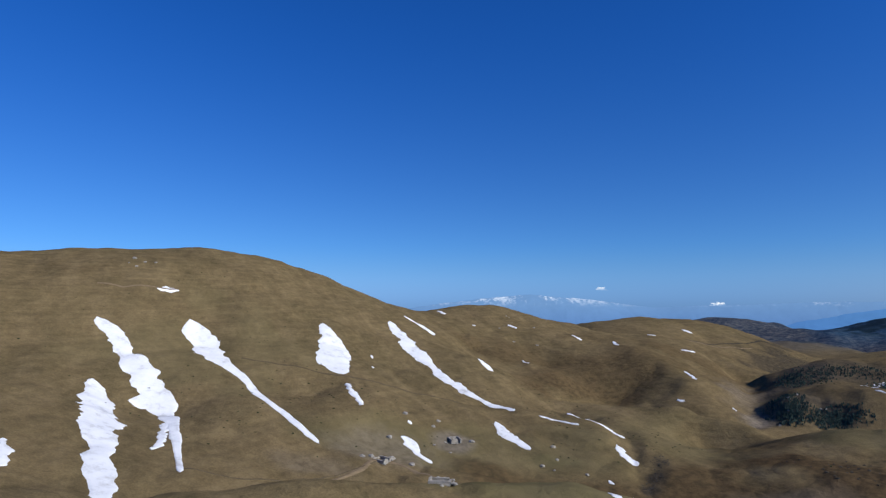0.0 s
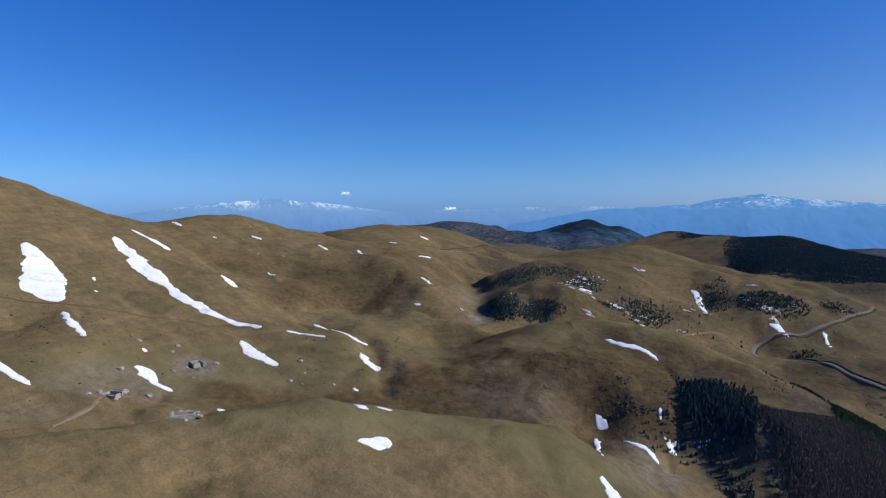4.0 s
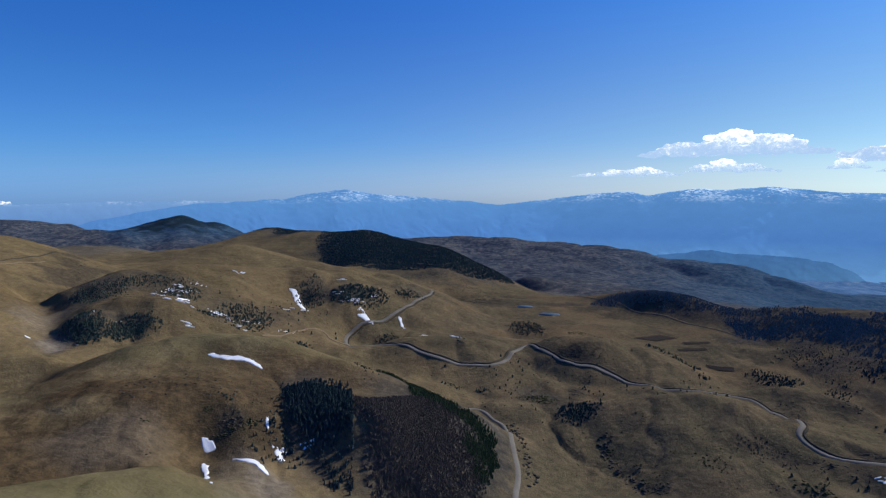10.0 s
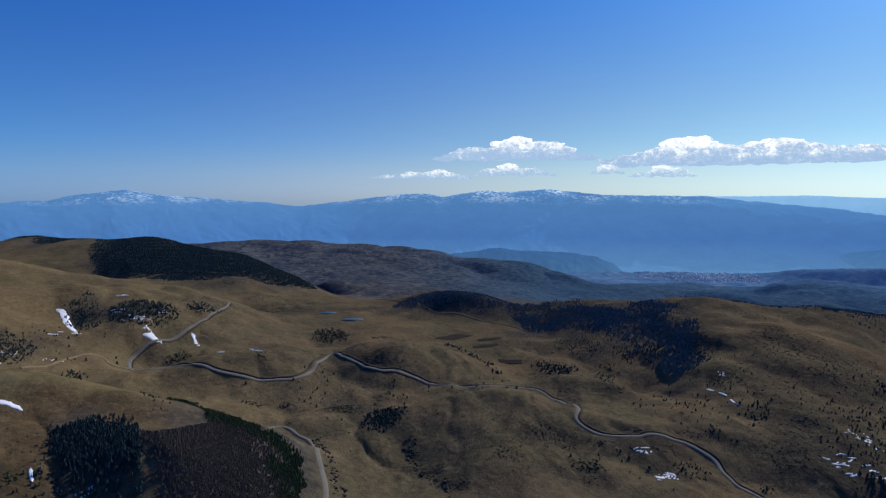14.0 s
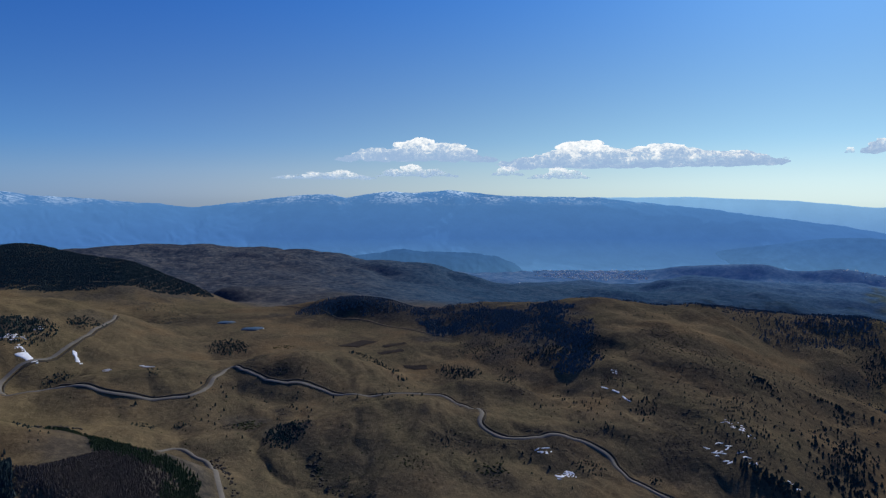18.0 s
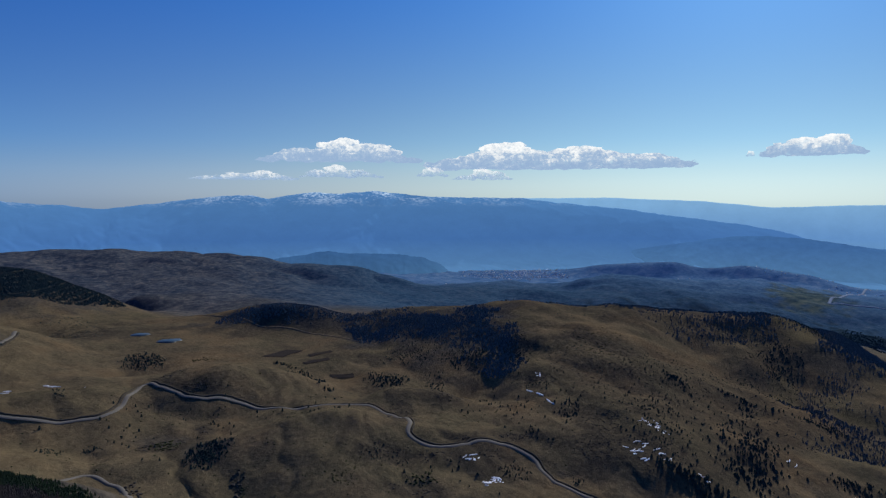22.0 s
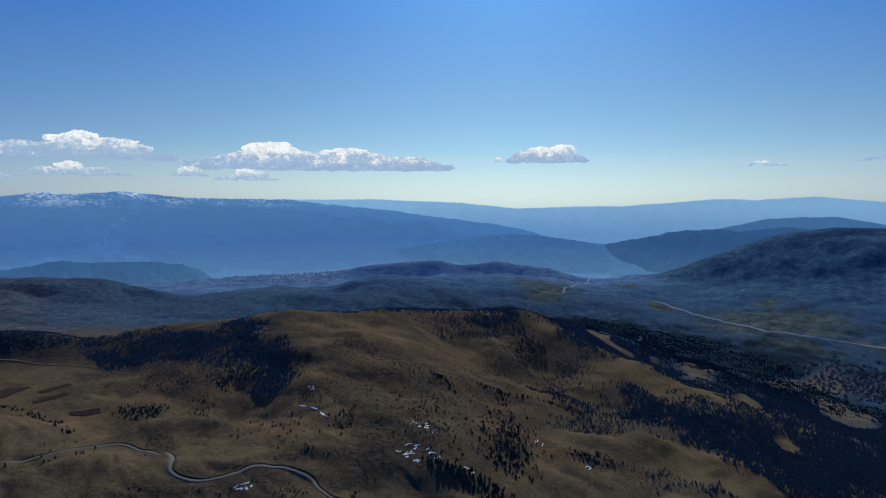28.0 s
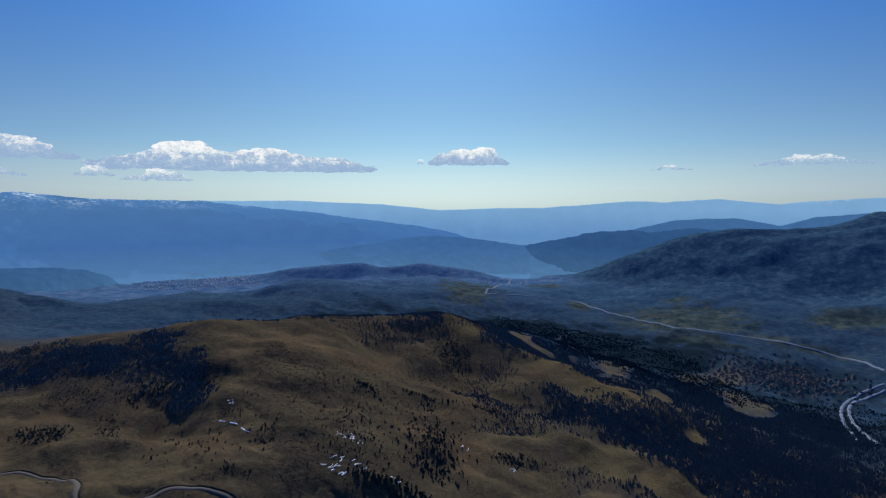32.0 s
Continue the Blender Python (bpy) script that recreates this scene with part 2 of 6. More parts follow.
LANDFORMS["village_floor"] = [(88, 1500, -345), (94, 1450, -345), (100, 1500, -345)]
LANDFORMS["mid_hills"] = [(41.4, 2300, -258), (45, 2200, -262), (49.1, 2400, -240), (55, 2500, -262), (62.7, 2600, -262)]
LANDFORMS["mid_front"] = [(38, 1500, -235), (46, 1600, -255), (54, 1650, -275)]
LANDFORMS["valley_floor"] = [(15, 3300, -300), (25, 3000, -310), (35, 3000, -335), (42, 2900, -335), (50, 2900, -320), (60, 3000, -325), (70, 2900, -330)]
LANDFORMS["valley_ridge"] = [(46.3, 3180, -318), (49, 3200, -285), (53.6, 3230, -266), (58, 3230, -266), (62, 3230, -276), (66, 3200, -305)]
LANDFORMS["ridge_foot"] = [(44, 3000, -336), (48, 3030, -334), (54, 3040, -330), (60, 3040, -330), (66, 3040, -330), (50, 3400, -345), (58, 3400, -345), (66, 3400, -345)]
LANDFORMS["highway_flat"] = [(68.3, 2400, -283), (74, 2400, -305), (83.8, 2250, -306), (92.5, 2150, -302), (98.5, 2050, -320)]
LANDFORMS["east_mountain"] = [(72, 3000, -305), (75.6, 3050, -288), (78.5, 3050, -221), (81.2, 3050, -163), (83.5, 3050, -113), (86, 3050, -80), (88.7, 3050, -63), (91.5, 3050, -64), (94.2, 3050, -58), (97.4, 3300, -6), (105, 3300, 20)]
LANDFORMS["east_mountain_foot"] = [(78, 2800, -260), (84, 2650, -235), (90, 2550, -230), (97, 2500, -240)]
LANDFORMS["valley_edge"] = [(-60, 4300, -240), (-40, 4300, -250), (-20, 4300, -270), (0, 4200, -290), (20, 4300, -320), (40, 4300, -335), (60, 4500, -330), (80, 4600, -300), (100, 4600, -250)]
LANDFORMS["back_hill"] = [(-58.9, 800, -7.7), (-56.7, 840, -7.2), (-54.9, 870, -5.5), (-53.3, 880, -10.0), (-51.4, 890, -19.9), (-49.7, 900, -29.4), (-48.5, 900, -35.0)]
LANDFORMS["knoll_pasture"] = [(-5.7, 590, -119.9), (-3.2, 592, -113.4), (-0.2, 595, -112.5), (3.5, 598, -115.2), (6.1, 600, -119.7), (7.9, 600, -126.8)]
LANDFORMS["road_mound"] = [(26.9, 545, -136.3), (28.3, 560, -133.4), (30.2, 565, -131.6), (32.6, 565, -134.2), (34.9, 560, -137.5), (36.2, 555, -142.0)]
LANDFORMS["brown_crest_line"] = [(43.3, 880, -103.2), (45.3, 870, -105.9), (47.3, 890, -110.3), (49.2, 920, -111.2), (52.0, 950, -116.8), (54.7, 980, -124.4), (56.5, 1000, -128.0), (58.6, 1020, -134.2), (60.7, 1040, -142.6), (62.7, 1070, -152.6), (64.6, 1100, -159.0), (66.7, 1130, -166.1)]
LANDFORMS["behind"] = [(-180, 600, -60), (-150, 500, -40), (-125, 600, 10), (150, 600, -150), (125, 700, -250), (110, 500, -235)]
LANDFORMS["behind_far"] = [(-180, 2000, -80), (-150, 2000, -50), (-120, 2000, -40), (150, 2000, -220), (125, 2200, -320)]
LANDFORMS["behind_edge"] = [(-180, 4500, -150), (-150, 4500, -100), (-120, 4500, -120), (-90, 4300, -150), (150, 4500, -200), (125, 4500, -200)]


# crests that hide the ground behind them: how far behind, and how deep, as shares of the distance
CREST_DROP = {"near_spur": (0.11, 0.075), "olive_spur": (0.08, 0.035), "round_hill": (0.12, 0.045), "bare_hills": (0.1, 0.03), "plantation_ridge": (0.12, 0.05), "forest_cone": (0.12, 0.04), "cone_left": (0.1, 0.03),
              "dark_low_ridge": (0.1, 0.03), "far_plateau": (0.12, 0.03), "mid_hills": (0.1, 0.025), "meadow_knoll": (0.06, 0.018), "wooded_rim": (0.08, 0.03), "back_ridge": (0.12, 0.05), "back_hill": (0.1, 0.05), "knoll_pasture": (0.06, 0.02), "brown_hill": (0.07, 0.022), "road_mound": (0.06, 0.02), "brown_crest_line": (0.1, 0.035), "patch_crest": (0.08, 0.045), "east_mountain": (0.1, 0.03)}


def land_samples():
    out = []
    for name, line in LANDFORMS.items():
        drop = CREST_DROP.get(name)
        near = name in ("below", "near_ring", "behind", "behind_far", "behind_edge")
        for i, p in enumerate(line):
            out.append(p)
            if drop:
                out.append((p[0], p[1] * (1 + drop[0]), p[2] - drop[1] * p[1]))
            if i + 1 < len(line) and not near:
                q = line[i + 1]
                out.append(tuple((u + v) / 2 for u, v in zip(p, q)))
    a = np.array(out, float)
    u = np.stack([np.radians(a[:, 0]), np.log(a[:, 1])], 1)
    left, right = u[u[:, 0] > 1.6] - (2 * np.pi, 0), u[u[:, 0] < -1.6] + (2 * np.pi, 0)
    z = np.concatenate([a[:, 2], a[u[:, 0] > 1.6, 2], a[u[:, 0] < -1.6, 2]])
    return np.concatenate([u, left, right]), z


# spurs (raised) and gullies (sunk) that run down the slopes: metres up, half width, line in the plan
SPURS = [
    (-7, 16, [(-540, 693), (-501, 703), (-453, 686), (-376, 590), (-314, 502), (-282, 479)]),
    (-8, 26, [(-538, 448), (-476, 439), (-423, 435), (-386, 444)]),
    (6, 25, [(-453, 506), (-404, 499), (-371, 491), (-348, 478)]),
    (5, 22, [(-548, 395), (-520, 413), (-459, 404), (-419, 391)]),
    (-4, 12, [(-462, 322), (-411, 302), (-409, 338), (-370, 340)]),
    (-5, 9, [(-348, 319), (-292, 313), (-264, 290), (-244, 271), (-228, 267), (-218, 252)]),
    (5, 18, [(-386, 430), (-361, 445), (-335, 460), (-315, 474), (-279, 474)]),
    (-1.5, 9, [(101, 425), (108, 390), (118, 359), (122, 340)]),
    (-2, 11, [(191, 376), (218, 366), (239, 348), (256, 333)]),
    (-2, 6, [(214, 441), (183, 404), (156, 379)]),
    (6, 32, [(478, 502), (494, 445), (504, 394), (569, 373), (646, 360), (679, 313), (700, 262)]),
    (5, 34, [(574, 552), (590, 494), (699, 504), (765, 471), (750, 397)]),
    (5, 28, [(509, 335), (525, 298), (631, 305), (664, 270), (709, 229), (677, 185)]),
    (6, 18, [(358, 303), (384, 281), (416, 259)]),
    (6, 26, [(567, 230), (620, 206), (660, 175), (680, 142), (691, 107), (689, 72)]),
    (7, 34, [(799, 282), (912, 276), (1098, 279), (1128, 225), (1091, 161)]),
    (-3.5, 24, [(395, 358), (394, 309), (416, 292), (456, 283), (507, 264)]),
    (-2.5, 22, [(524, 505), (546, 474), (572, 446)]),
    (-4, 24, [(663, 425), (711, 385), (724, 333), (750, 273)]),
    (-3, 18, [(665, 306), (656, 245), (632, 185)]),
    (-2, 20, [(385, 380), (393, 350), (404, 325)]),
]

def hash2(ix, iy, seed):
    h = (ix.astype(np.int64) * 374761393 + iy.astype(np.int64) * 668265263 + seed * 974634777) & 0x7FFFFFFF
    h = ((h ^ (h >> 13)) * 1274126177) & 0x7FFFFFFF
    h = ((h ^ (h >> 16)) * 668265263) & 0x7FFFFFFF
    return ((h ^ (h >> 15)) & 0xFFFF) / 65535.0


def value_noise(x, y, seed=0):
    ix, iy = np.floor(x), np.floor(y)
    fx, fy = x - ix, y - iy
    fx, fy = fx**3 * (fx * (fx * 6 - 15) + 10), fy**3 * (fy * (fy * 6 - 15) + 10)
    a, b = hash2(ix, iy, seed), hash2(ix + 1, iy, seed)
    c, d = hash2(ix, iy + 1, seed), hash2(ix + 1, iy + 1, seed)
    return (a + (b - a) * fx) * (1 - fy) + (c + (d - c) * fx) * fy


def fbm(x, y, octaves=4, seed=0, gain=0.5):
    total, amp, norm = 0.0, 1.0, 0.0
    for i in range(octaves):
        total = total + amp * (value_noise(x, y, seed + 17 * i) - 0.5)
        norm += amp
        amp *= gain
        x, y = 1.93 * x + 0.71 * y + 5.2, 1.93 * y - 0.71 * x + 1.7
    return 2 * total / norm


def folds(x, y):
    """Spurs that run down the eastern slope: where they lie, and two sizes of them, above and below zero."""
    az, d = np.degrees(np.arctan2(x, y)), np.hypot(x, y)
    east = np.clip((az - 40) / 8, 0, 1) * np.clip((86 - az) / 10, 0, 1) * np.clip((d - 430) / 120, 0, 1) * np.clip((1500 - d) / 400, 0, 1)
    p, q = 0.93 * x - 0.37 * y, 0.37 * x + 0.93 * y
    q = q + 18 * fbm(x / 110, y / 110, 2, 71)
    return east, fbm(q / 85, p / 420, 2, 73), 0.35 - np.abs(fbm(q / 48, p / 260, 2, 75))


def spur_height(x, y):
    """The raised spurs and sunk gullies of SPURS, each fading out at its ends and sides."""
    total = np.zeros_like(x)
    for up, wide, line in SPURS:
        p = np.array(line, float)
        lo, hi = p.min(0) - 3 * wide, p.max(0) + 3 * wide
        k = np.where((x > lo[0]) & (x < hi[0]) & (y > lo[1]) & (y < hi[1]))[0]
        if not len(k):
            continue
        px, py = x[k], y[k]
        px, py = px + 0.35 * wide * fbm(px / (2.2 * wide), py / (2.2 * wide), 3, 131), py + 0.35 * wide * fbm(px / (2.2 * wide), py / (2.2 * wide), 3, 137)
        best, along = np.full(len(k), 1e9), np.zeros(len(k))
        for i in range(len(p) - 1):
            v = p[i + 1] - p[i]
            t = np.clip(((px - p[i, 0]) * v[0] + (py - p[i, 1]) * v[1]) / max(v @ v, 1e-6), 0, 1)
            r = np.hypot(px - p[i, 0] - t * v[0], py - p[i, 1] - t * v[1])
            along = np.where(r < best, (i + t) / (len(p) - 1), along)
            best = np.minimum(best, r)
        q = best / wide
        total[k] += up * np.exp(-(q**2)) * np.clip(0.35 + 3 * np.minimum(along, 1 - along), 0, 1)
    return total


def land_detail(x, y):
    """Gullies, hummocks and spurs on the landforms and, farther out, broken hills."""
    d = np.hypot(x, y)
    z = np.zeros_like(x)
    az = np.degrees(np.arctan2(x, y))
    near = np.clip((2200 - d) / 1400, 0, 1)
    far = np.clip((d - 900) / 1200, 0, 1) * (1 - 0.6 * np.clip((az - 12) / 10, 0, 1) * np.clip((d - 1900) / 500, 0, 1))
    wx, wy = x + 14 * fbm(x / 60, y / 60, 2, 41), y + 14 * fbm(x / 60, y / 60, 2, 43)
    z += near * (2.6 * fbm(wx / 80, wy / 80, 3, 3) + 0.6 * fbm(x / 15, y / 15, 3, 7))
    # rounded swells parted by sharp little valleys
    swell = np.clip((d - 240) / 160, 0, 1) * near
    z += swell * (11.0 * np.abs(fbm(wx / 150 + 3.3, wy / 150, 2, 101)) - 3.0 + 4.0 * np.abs(fbm(wx / 55, wy / 55 + 7.7, 2, 103)) - 1.0)
    z += np.clip((1300 - d) / 500, 0, 1) * (1.5 * np.abs(fbm(wx / 24, wy / 24, 2, 111)) - 0.4)
    gully = 1 - np.abs(fbm(wx / 58, wy / 58, 3, 21)) * 3.2
    z -= near * 1.6 * np.clip(gully, 0, 1) ** 2 * np.clip(0.6 + 1.5 * fbm(x / 200, y / 200, 2, 27), 0.1, 1)
    meadow = np.hypot((az - 16) / 11, np.log(np.maximum(d, 1) / 830) / 0.24)
    z *= 0.12 + 0.88 * np.clip((meadow - 0.75) / 0.35, 0, 1)
    z += spur_height(x, y)
    east, across, fine = folds(x, y)
    z += east * (6.0 * across + 3.0 * fine)
    west = np.clip((-az - 46) / 10, 0, 1) * np.clip((110 + az) / 8, 0, 1) * np.clip((d - 230) / 90, 0, 1) * np.clip((600 - d) / 80, 0, 1)
    z += west * 3.0 * fbm((y + 10 * fbm(x / 90, y / 90, 2, 77)) / 42, x / 260, 2, 79)
    big = np.abs(fbm(x / 420, y / 420, 4, 31))
    z += np.clip((d - 1250) / 400, 0, 1) * np.clip((3300 - d) / 500, 0, 1) * (18.0 * np.abs(fbm(x / 210 + 4.1, y / 210, 3, 107)) - 4.5)
    z += np.clip((az - 70) / 6, 0, 1) * np.clip((115 - az) / 8, 0, 1) * np.clip((d - 2250) / 300, 0, 1) * (34.0 * np.abs(fbm(x / 380 + 1.7, y / 380, 3, 109)) - 10.0)
    return z + far * (34 * (big - 0.18) * np.clip(d / 2200, 0.4, 1.3) + 9 * fbm(x / 120, y / 120, 3, 5))


LAND_UV, LAND_Z = land_samples()
LAND_Z = LAND_Z - land_detail(np.exp(LAND_UV[:, 1]) * np.sin(LAND_UV[:, 0]), np.exp(LAND_UV[:, 1]) * np.cos(LAND_UV[:, 0]))
LAND_SOFT = 0.022


def land_weights():
    r = np.sqrt(((LAND_UV[:, None] - LAND_UV[None]) ** 2).sum(-1) + LAND_SOFT**2)
    n = len(r)
    m = np.zeros((n + 1, n + 1))
    m[:n, :n] = r - 0.002 * np.eye(n)
    m[:n, n] = m[n, :n] = 1
    return np.linalg.solve(m, np.append(LAND_Z, 0))


LAND_W = land_weights()


def ground_base(x, y):
    d = np.maximum(np.hypot(x, y), 20.0)
    u, v = np.arctan2(x, y), np.log(d)
    z = np.empty_like(d)
    for i in range(0, len(d), 20000):
        s = slice(i, i + 20000)
        r = np.sqrt((u[s, None] - LAND_UV[None, :, 0]) ** 2 + (v[s, None] - LAND_UV[None, :, 1]) ** 2 + LAND_SOFT**2)
        z[s] = r @ LAND_W[:-1] + LAND_W[-1]
    near = np.clip((np.hypot(x, y) - 15) / 95, 0, 1) ** 2
    return -80 + (z + 80) * near


PONDS = [(127, 886, 14, 13, 0.2), (151, 828, 17, 14, -0.1)]


def open_ground(x, y):
    x, y = np.atleast_1d(np.asarray(x, float)), np.atleast_1d(np.asarray(y, float))
    return ground_base(x, y) + land_detail(x, y)


POND_LEVELS = [float(open_ground(p[0], p[1])[0]) for p in PONDS]


def ground_z(x, y):
    """Height of the land: the landforms and their detail, with level beds for the ponds."""
    x, y = np.atleast_1d(np.asarray(x, float)), np.atleast_1d(np.asarray(y, float))
    z = open_ground(x, y)
    for (px, py, rx, ry, _), level in zip(PONDS, POND_LEVELS):
        z += (level - z) * np.exp(-(((x - px) ** 2 + (y - py) ** 2) / (1.7 * max(rx, ry)) ** 2) ** 2)
    return z

# ---- materials ----
def material(name):
    m = bpy.data.materials.new(name)
    m.use_nodes = True
    return m, m.node_tree.nodes, m.node_tree.links, m.node_tree.nodes["Principled BSDF"]


def noise_node(n, l, vec, scale, detail=4, rough=0.55):
    t = n.new("ShaderNodeTexNoise")
    t.inputs["Scale"].default_value, t.inputs["Detail"].default_value = scale, detail
    t.inputs["Roughness"].default_value = rough
    l.new(vec, t.inputs["Vector"])
    return t.outputs["Fac"]


def ramp_node(n, l, fac, stops):
    r = n.new("ShaderNodeValToRGB")
    while len(r.color_ramp.elements) < len(stops):
        r.color_ramp.elements.new(0.5)
    for el, (p, c) in zip(r.color_ramp.elements, stops):
        el.position, el.color = p, (*c, 1) if len(c) == 3 else c
    l.new(fac, r.inputs["Fac"])
    return r.outputs["Color"]


def mix_node(n, l, fac, a, b, mode="MIX"):
    m = n.new("ShaderNodeMix")
    m.data_type, m.blend_type = "RGBA", mode
    for sock, v in ((m.inputs["Factor"], fac), (m.inputs["A"], a), (m.inputs["B"], b)):
        if isinstance(v, (int, float)):
            sock.default_value = v
        elif isinstance(v, tuple):
            sock.default_value = (*v, 1)
        else:
            l.new(v, sock)
    return m.outputs["Result"]


def math_node(n, l, op, a, b=0.0, clamp=False):
    m = n.new("ShaderNodeMath")
    m.operation, m.use_clamp = op, clamp
    for sock, v in ((m.inputs[0], a), (m.inputs[1], b)):
        if isinstance(v, (int, float)):
            sock.default_value = v
        else:
            l.new(v, sock)
    return m.outputs[0]


def bump_node(n, l, height, strength, distance, bsdf):
    b = n.new("ShaderNodeBump")
    b.inputs["Strength"].default_value, b.inputs["Distance"].default_value = strength, distance
    l.new(height, b.inputs["Height"])
    l.new(b.outputs["Normal"], bsdf.inputs["Normal"])


def attribute_node(n, name):
    t = n.new("ShaderNodeAttribute")
    t.attribute_name = name
    return t.outputs["Fac"]


def plain(name, color, rough=0.8, spread=0.25, scale=0.6, bump=0.0, metal=0.0):
    """A material of one colour with two scales of variation."""
    m, n, l, b = material(name)
    pos = n.new("ShaderNodeTexCoord").outputs["Object"]
    fine, coarse = noise_node(n, l, pos, scale * 6, 5), noise_node(n, l, pos, scale, 3)
    dark, light = tuple(c * (1 - spread) for c in color), tuple(min(1, c * (1 + spread)) for c in color)
    c1 = ramp_node(n, l, coarse, [(0.35, dark), (0.65, light)])
    c2 = ramp_node(n, l, fine, [(0.3, dark), (0.7, light)])
    l.new(mix_node(n, l, 0.5, c1, c2), b.inputs["Base Color"])
    b.inputs["Roughness"].default_value, b.inputs["Metallic"].default_value = rough, metal
    b.inputs["Specular IOR Level"].default_value = 0.0 if rough > 0.85 else 0.3
    b.inputs["IOR"].default_value = 1.0 if rough > 0.85 else 1.45
    if bump:
        bump_node(n, l, fine, 0.6, bump, b)
    return m


def grassland():
    """Winter-dry mountain pasture; farther out, forest and field tones with distance haze put into the colour."""
    m, n, l, b = material("dry_mountain_pasture")
    pos = n.new("ShaderNodeTexCoord").outputs["Object"]
    broad, mid = noise_node(n, l, pos, 0.009, 5, 0.62), noise_node(n, l, pos, 0.03, 6, 0.62)
    fine, tuft = noise_node(n, l, pos, 0.22, 5, 0.65), noise_node(n, l, pos, 1.1, 4, 0.7)
    c = ramp_node(n, l, broad, [(0.34, (0.095, 0.092, 0.046)), (0.44, (0.19, 0.15, 0.08)), (0.54, (0.32, 0.24, 0.135)), (0.64, (0.17, 0.115, 0.06))])
    c = mix_node(n, l, 0.5, c, ramp_node(n, l, mid, [(0.32, (0.070, 0.058, 0.036)), (0.48, (0.200, 0.145, 0.077)), (0.68, (0.290, 0.217, 0.121))]))
    c = mix_node(n, l, 0.42, c, ramp_node(n, l, fine, [(0.36, (0.050, 0.040, 0.027)), (0.5, (0.190, 0.139, 0.077)), (0.64, (0.330, 0.256, 0.145))]))
    c = mix_node(n, l, 0.28, c, ramp_node(n, l, tuft, [(0.40, (0.035, 0.030, 0.019)), (0.6, (0.290, 0.220, 0.118))]))
    stretch = n.new("ShaderNodeVectorMath")
    stretch.operation = "MULTIPLY"
    stretch.inputs[1].default_value = (0.22, 1.0, 1.0)
    l.new(pos, stretch.inputs[0])
    c = mix_node(n, l, 0.3, c, ramp_node(n, l, noise_node(n, l, stretch.outputs[0], 0.07, 6, 0.6), [(0.34, (0.095, 0.085, 0.048)), (0.5, (0.195, 0.152, 0.084)), (0.66, (0.33, 0.255, 0.15))]))
    # narrow treads along the contours, trodden by sheep
    level = n.new("ShaderNodeVectorMath")
    level.operation = "MULTIPLY"
    level.inputs[1].default_value = (0.04, 0.04, 0.45)
    l.new(pos, level.inputs[0])
    tread = noise_node(n, l, level.outputs[0], 1.0, 4, 0.6)
    c = mix_node(n, l, 0.16, c, ramp_node(n, l, tread, [(0.38, (0.055, 0.046, 0.028)), (0.5, (0.185, 0.14, 0.076)), (0.63, (0.31, 0.24, 0.135))]))
    # olive grass, lightened in colour where the crests catch the sun
    green = ramp_node(n, l, mid, [(0.35, (0.130, 0.118, 0.060)), (0.65, (0.245, 0.205, 0.112))])
    c = mix_node(n, l, attribute_node(n, "green"), c, green)
    # brown heath, also painted as shade on the dome's face, gullies and hollows
    brown = ramp_node(n, l, fine, [(0.35, (0.059, 0.044, 0.028)), (0.65, (0.137, 0.090, 0.048))])
    c = mix_node(n, l, attribute_node(n, "heath_shade"), c, brown)
    # browner turf, also darkened and greyed in colour for backlight and haze
    backlit_turf = ramp_node(n, l, mid, [(0.33, (0.042, 0.042, 0.036)), (0.45, (0.092, 0.08, 0.057)), (0.56, (0.168, 0.132, 0.083)), (0.68, (0.288, 0.216, 0.132))])
    backlit_turf = mix_node(n, l, 0.52, backlit_turf, ramp_node(n, l, fine, [(0.34, (0.034, 0.034, 0.03)), (0.52, (0.12, 0.101, 0.069)), (0.68, (0.255, 0.2, 0.126))]))
    backlit_turf = mix_node(n, l, 0.3, backlit_turf, ramp_node(n, l, broad, [(0.38, (0.105, 0.1, 0.056)), (0.52, (0.165, 0.128, 0.08)), (0.62, (0.26, 0.16, 0.08))]))
    backlit_turf = mix_node(n, l, 0.2, backlit_turf, ramp_node(n, l, tuft, [(0.4, (0.03, 0.028, 0.022)), (0.6, (0.25, 0.19, 0.12))]))
    c = mix_node(n, l, attribute_node(n, "backlit_turf"), c, backlit_turf)
    bare = ramp_node(n, l, fine, [(0.35, (0.170, 0.147, 0.128)), (0.65, (0.300, 0.263, 0.230))])
    c = mix_node(n, l, attribute_node(n, "bare"), c, bare)
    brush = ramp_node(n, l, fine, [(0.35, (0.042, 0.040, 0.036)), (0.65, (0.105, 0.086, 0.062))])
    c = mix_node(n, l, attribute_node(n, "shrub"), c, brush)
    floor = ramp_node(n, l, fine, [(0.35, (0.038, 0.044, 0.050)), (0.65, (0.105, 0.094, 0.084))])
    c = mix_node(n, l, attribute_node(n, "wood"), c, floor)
    # far tones from here on: blue distance haze put into the base colour
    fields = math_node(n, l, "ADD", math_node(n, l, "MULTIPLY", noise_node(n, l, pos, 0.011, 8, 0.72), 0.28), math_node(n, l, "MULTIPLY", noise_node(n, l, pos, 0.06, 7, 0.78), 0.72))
    far_haze = ramp_node(n, l, fields, [(0.38, (0.022, 0.04, 0.072)), (0.46, (0.046, 0.063, 0.096)), (0.53, (0.096, 0.107, 0.13)), (0.62, (0.2, 0.188, 0.178))])
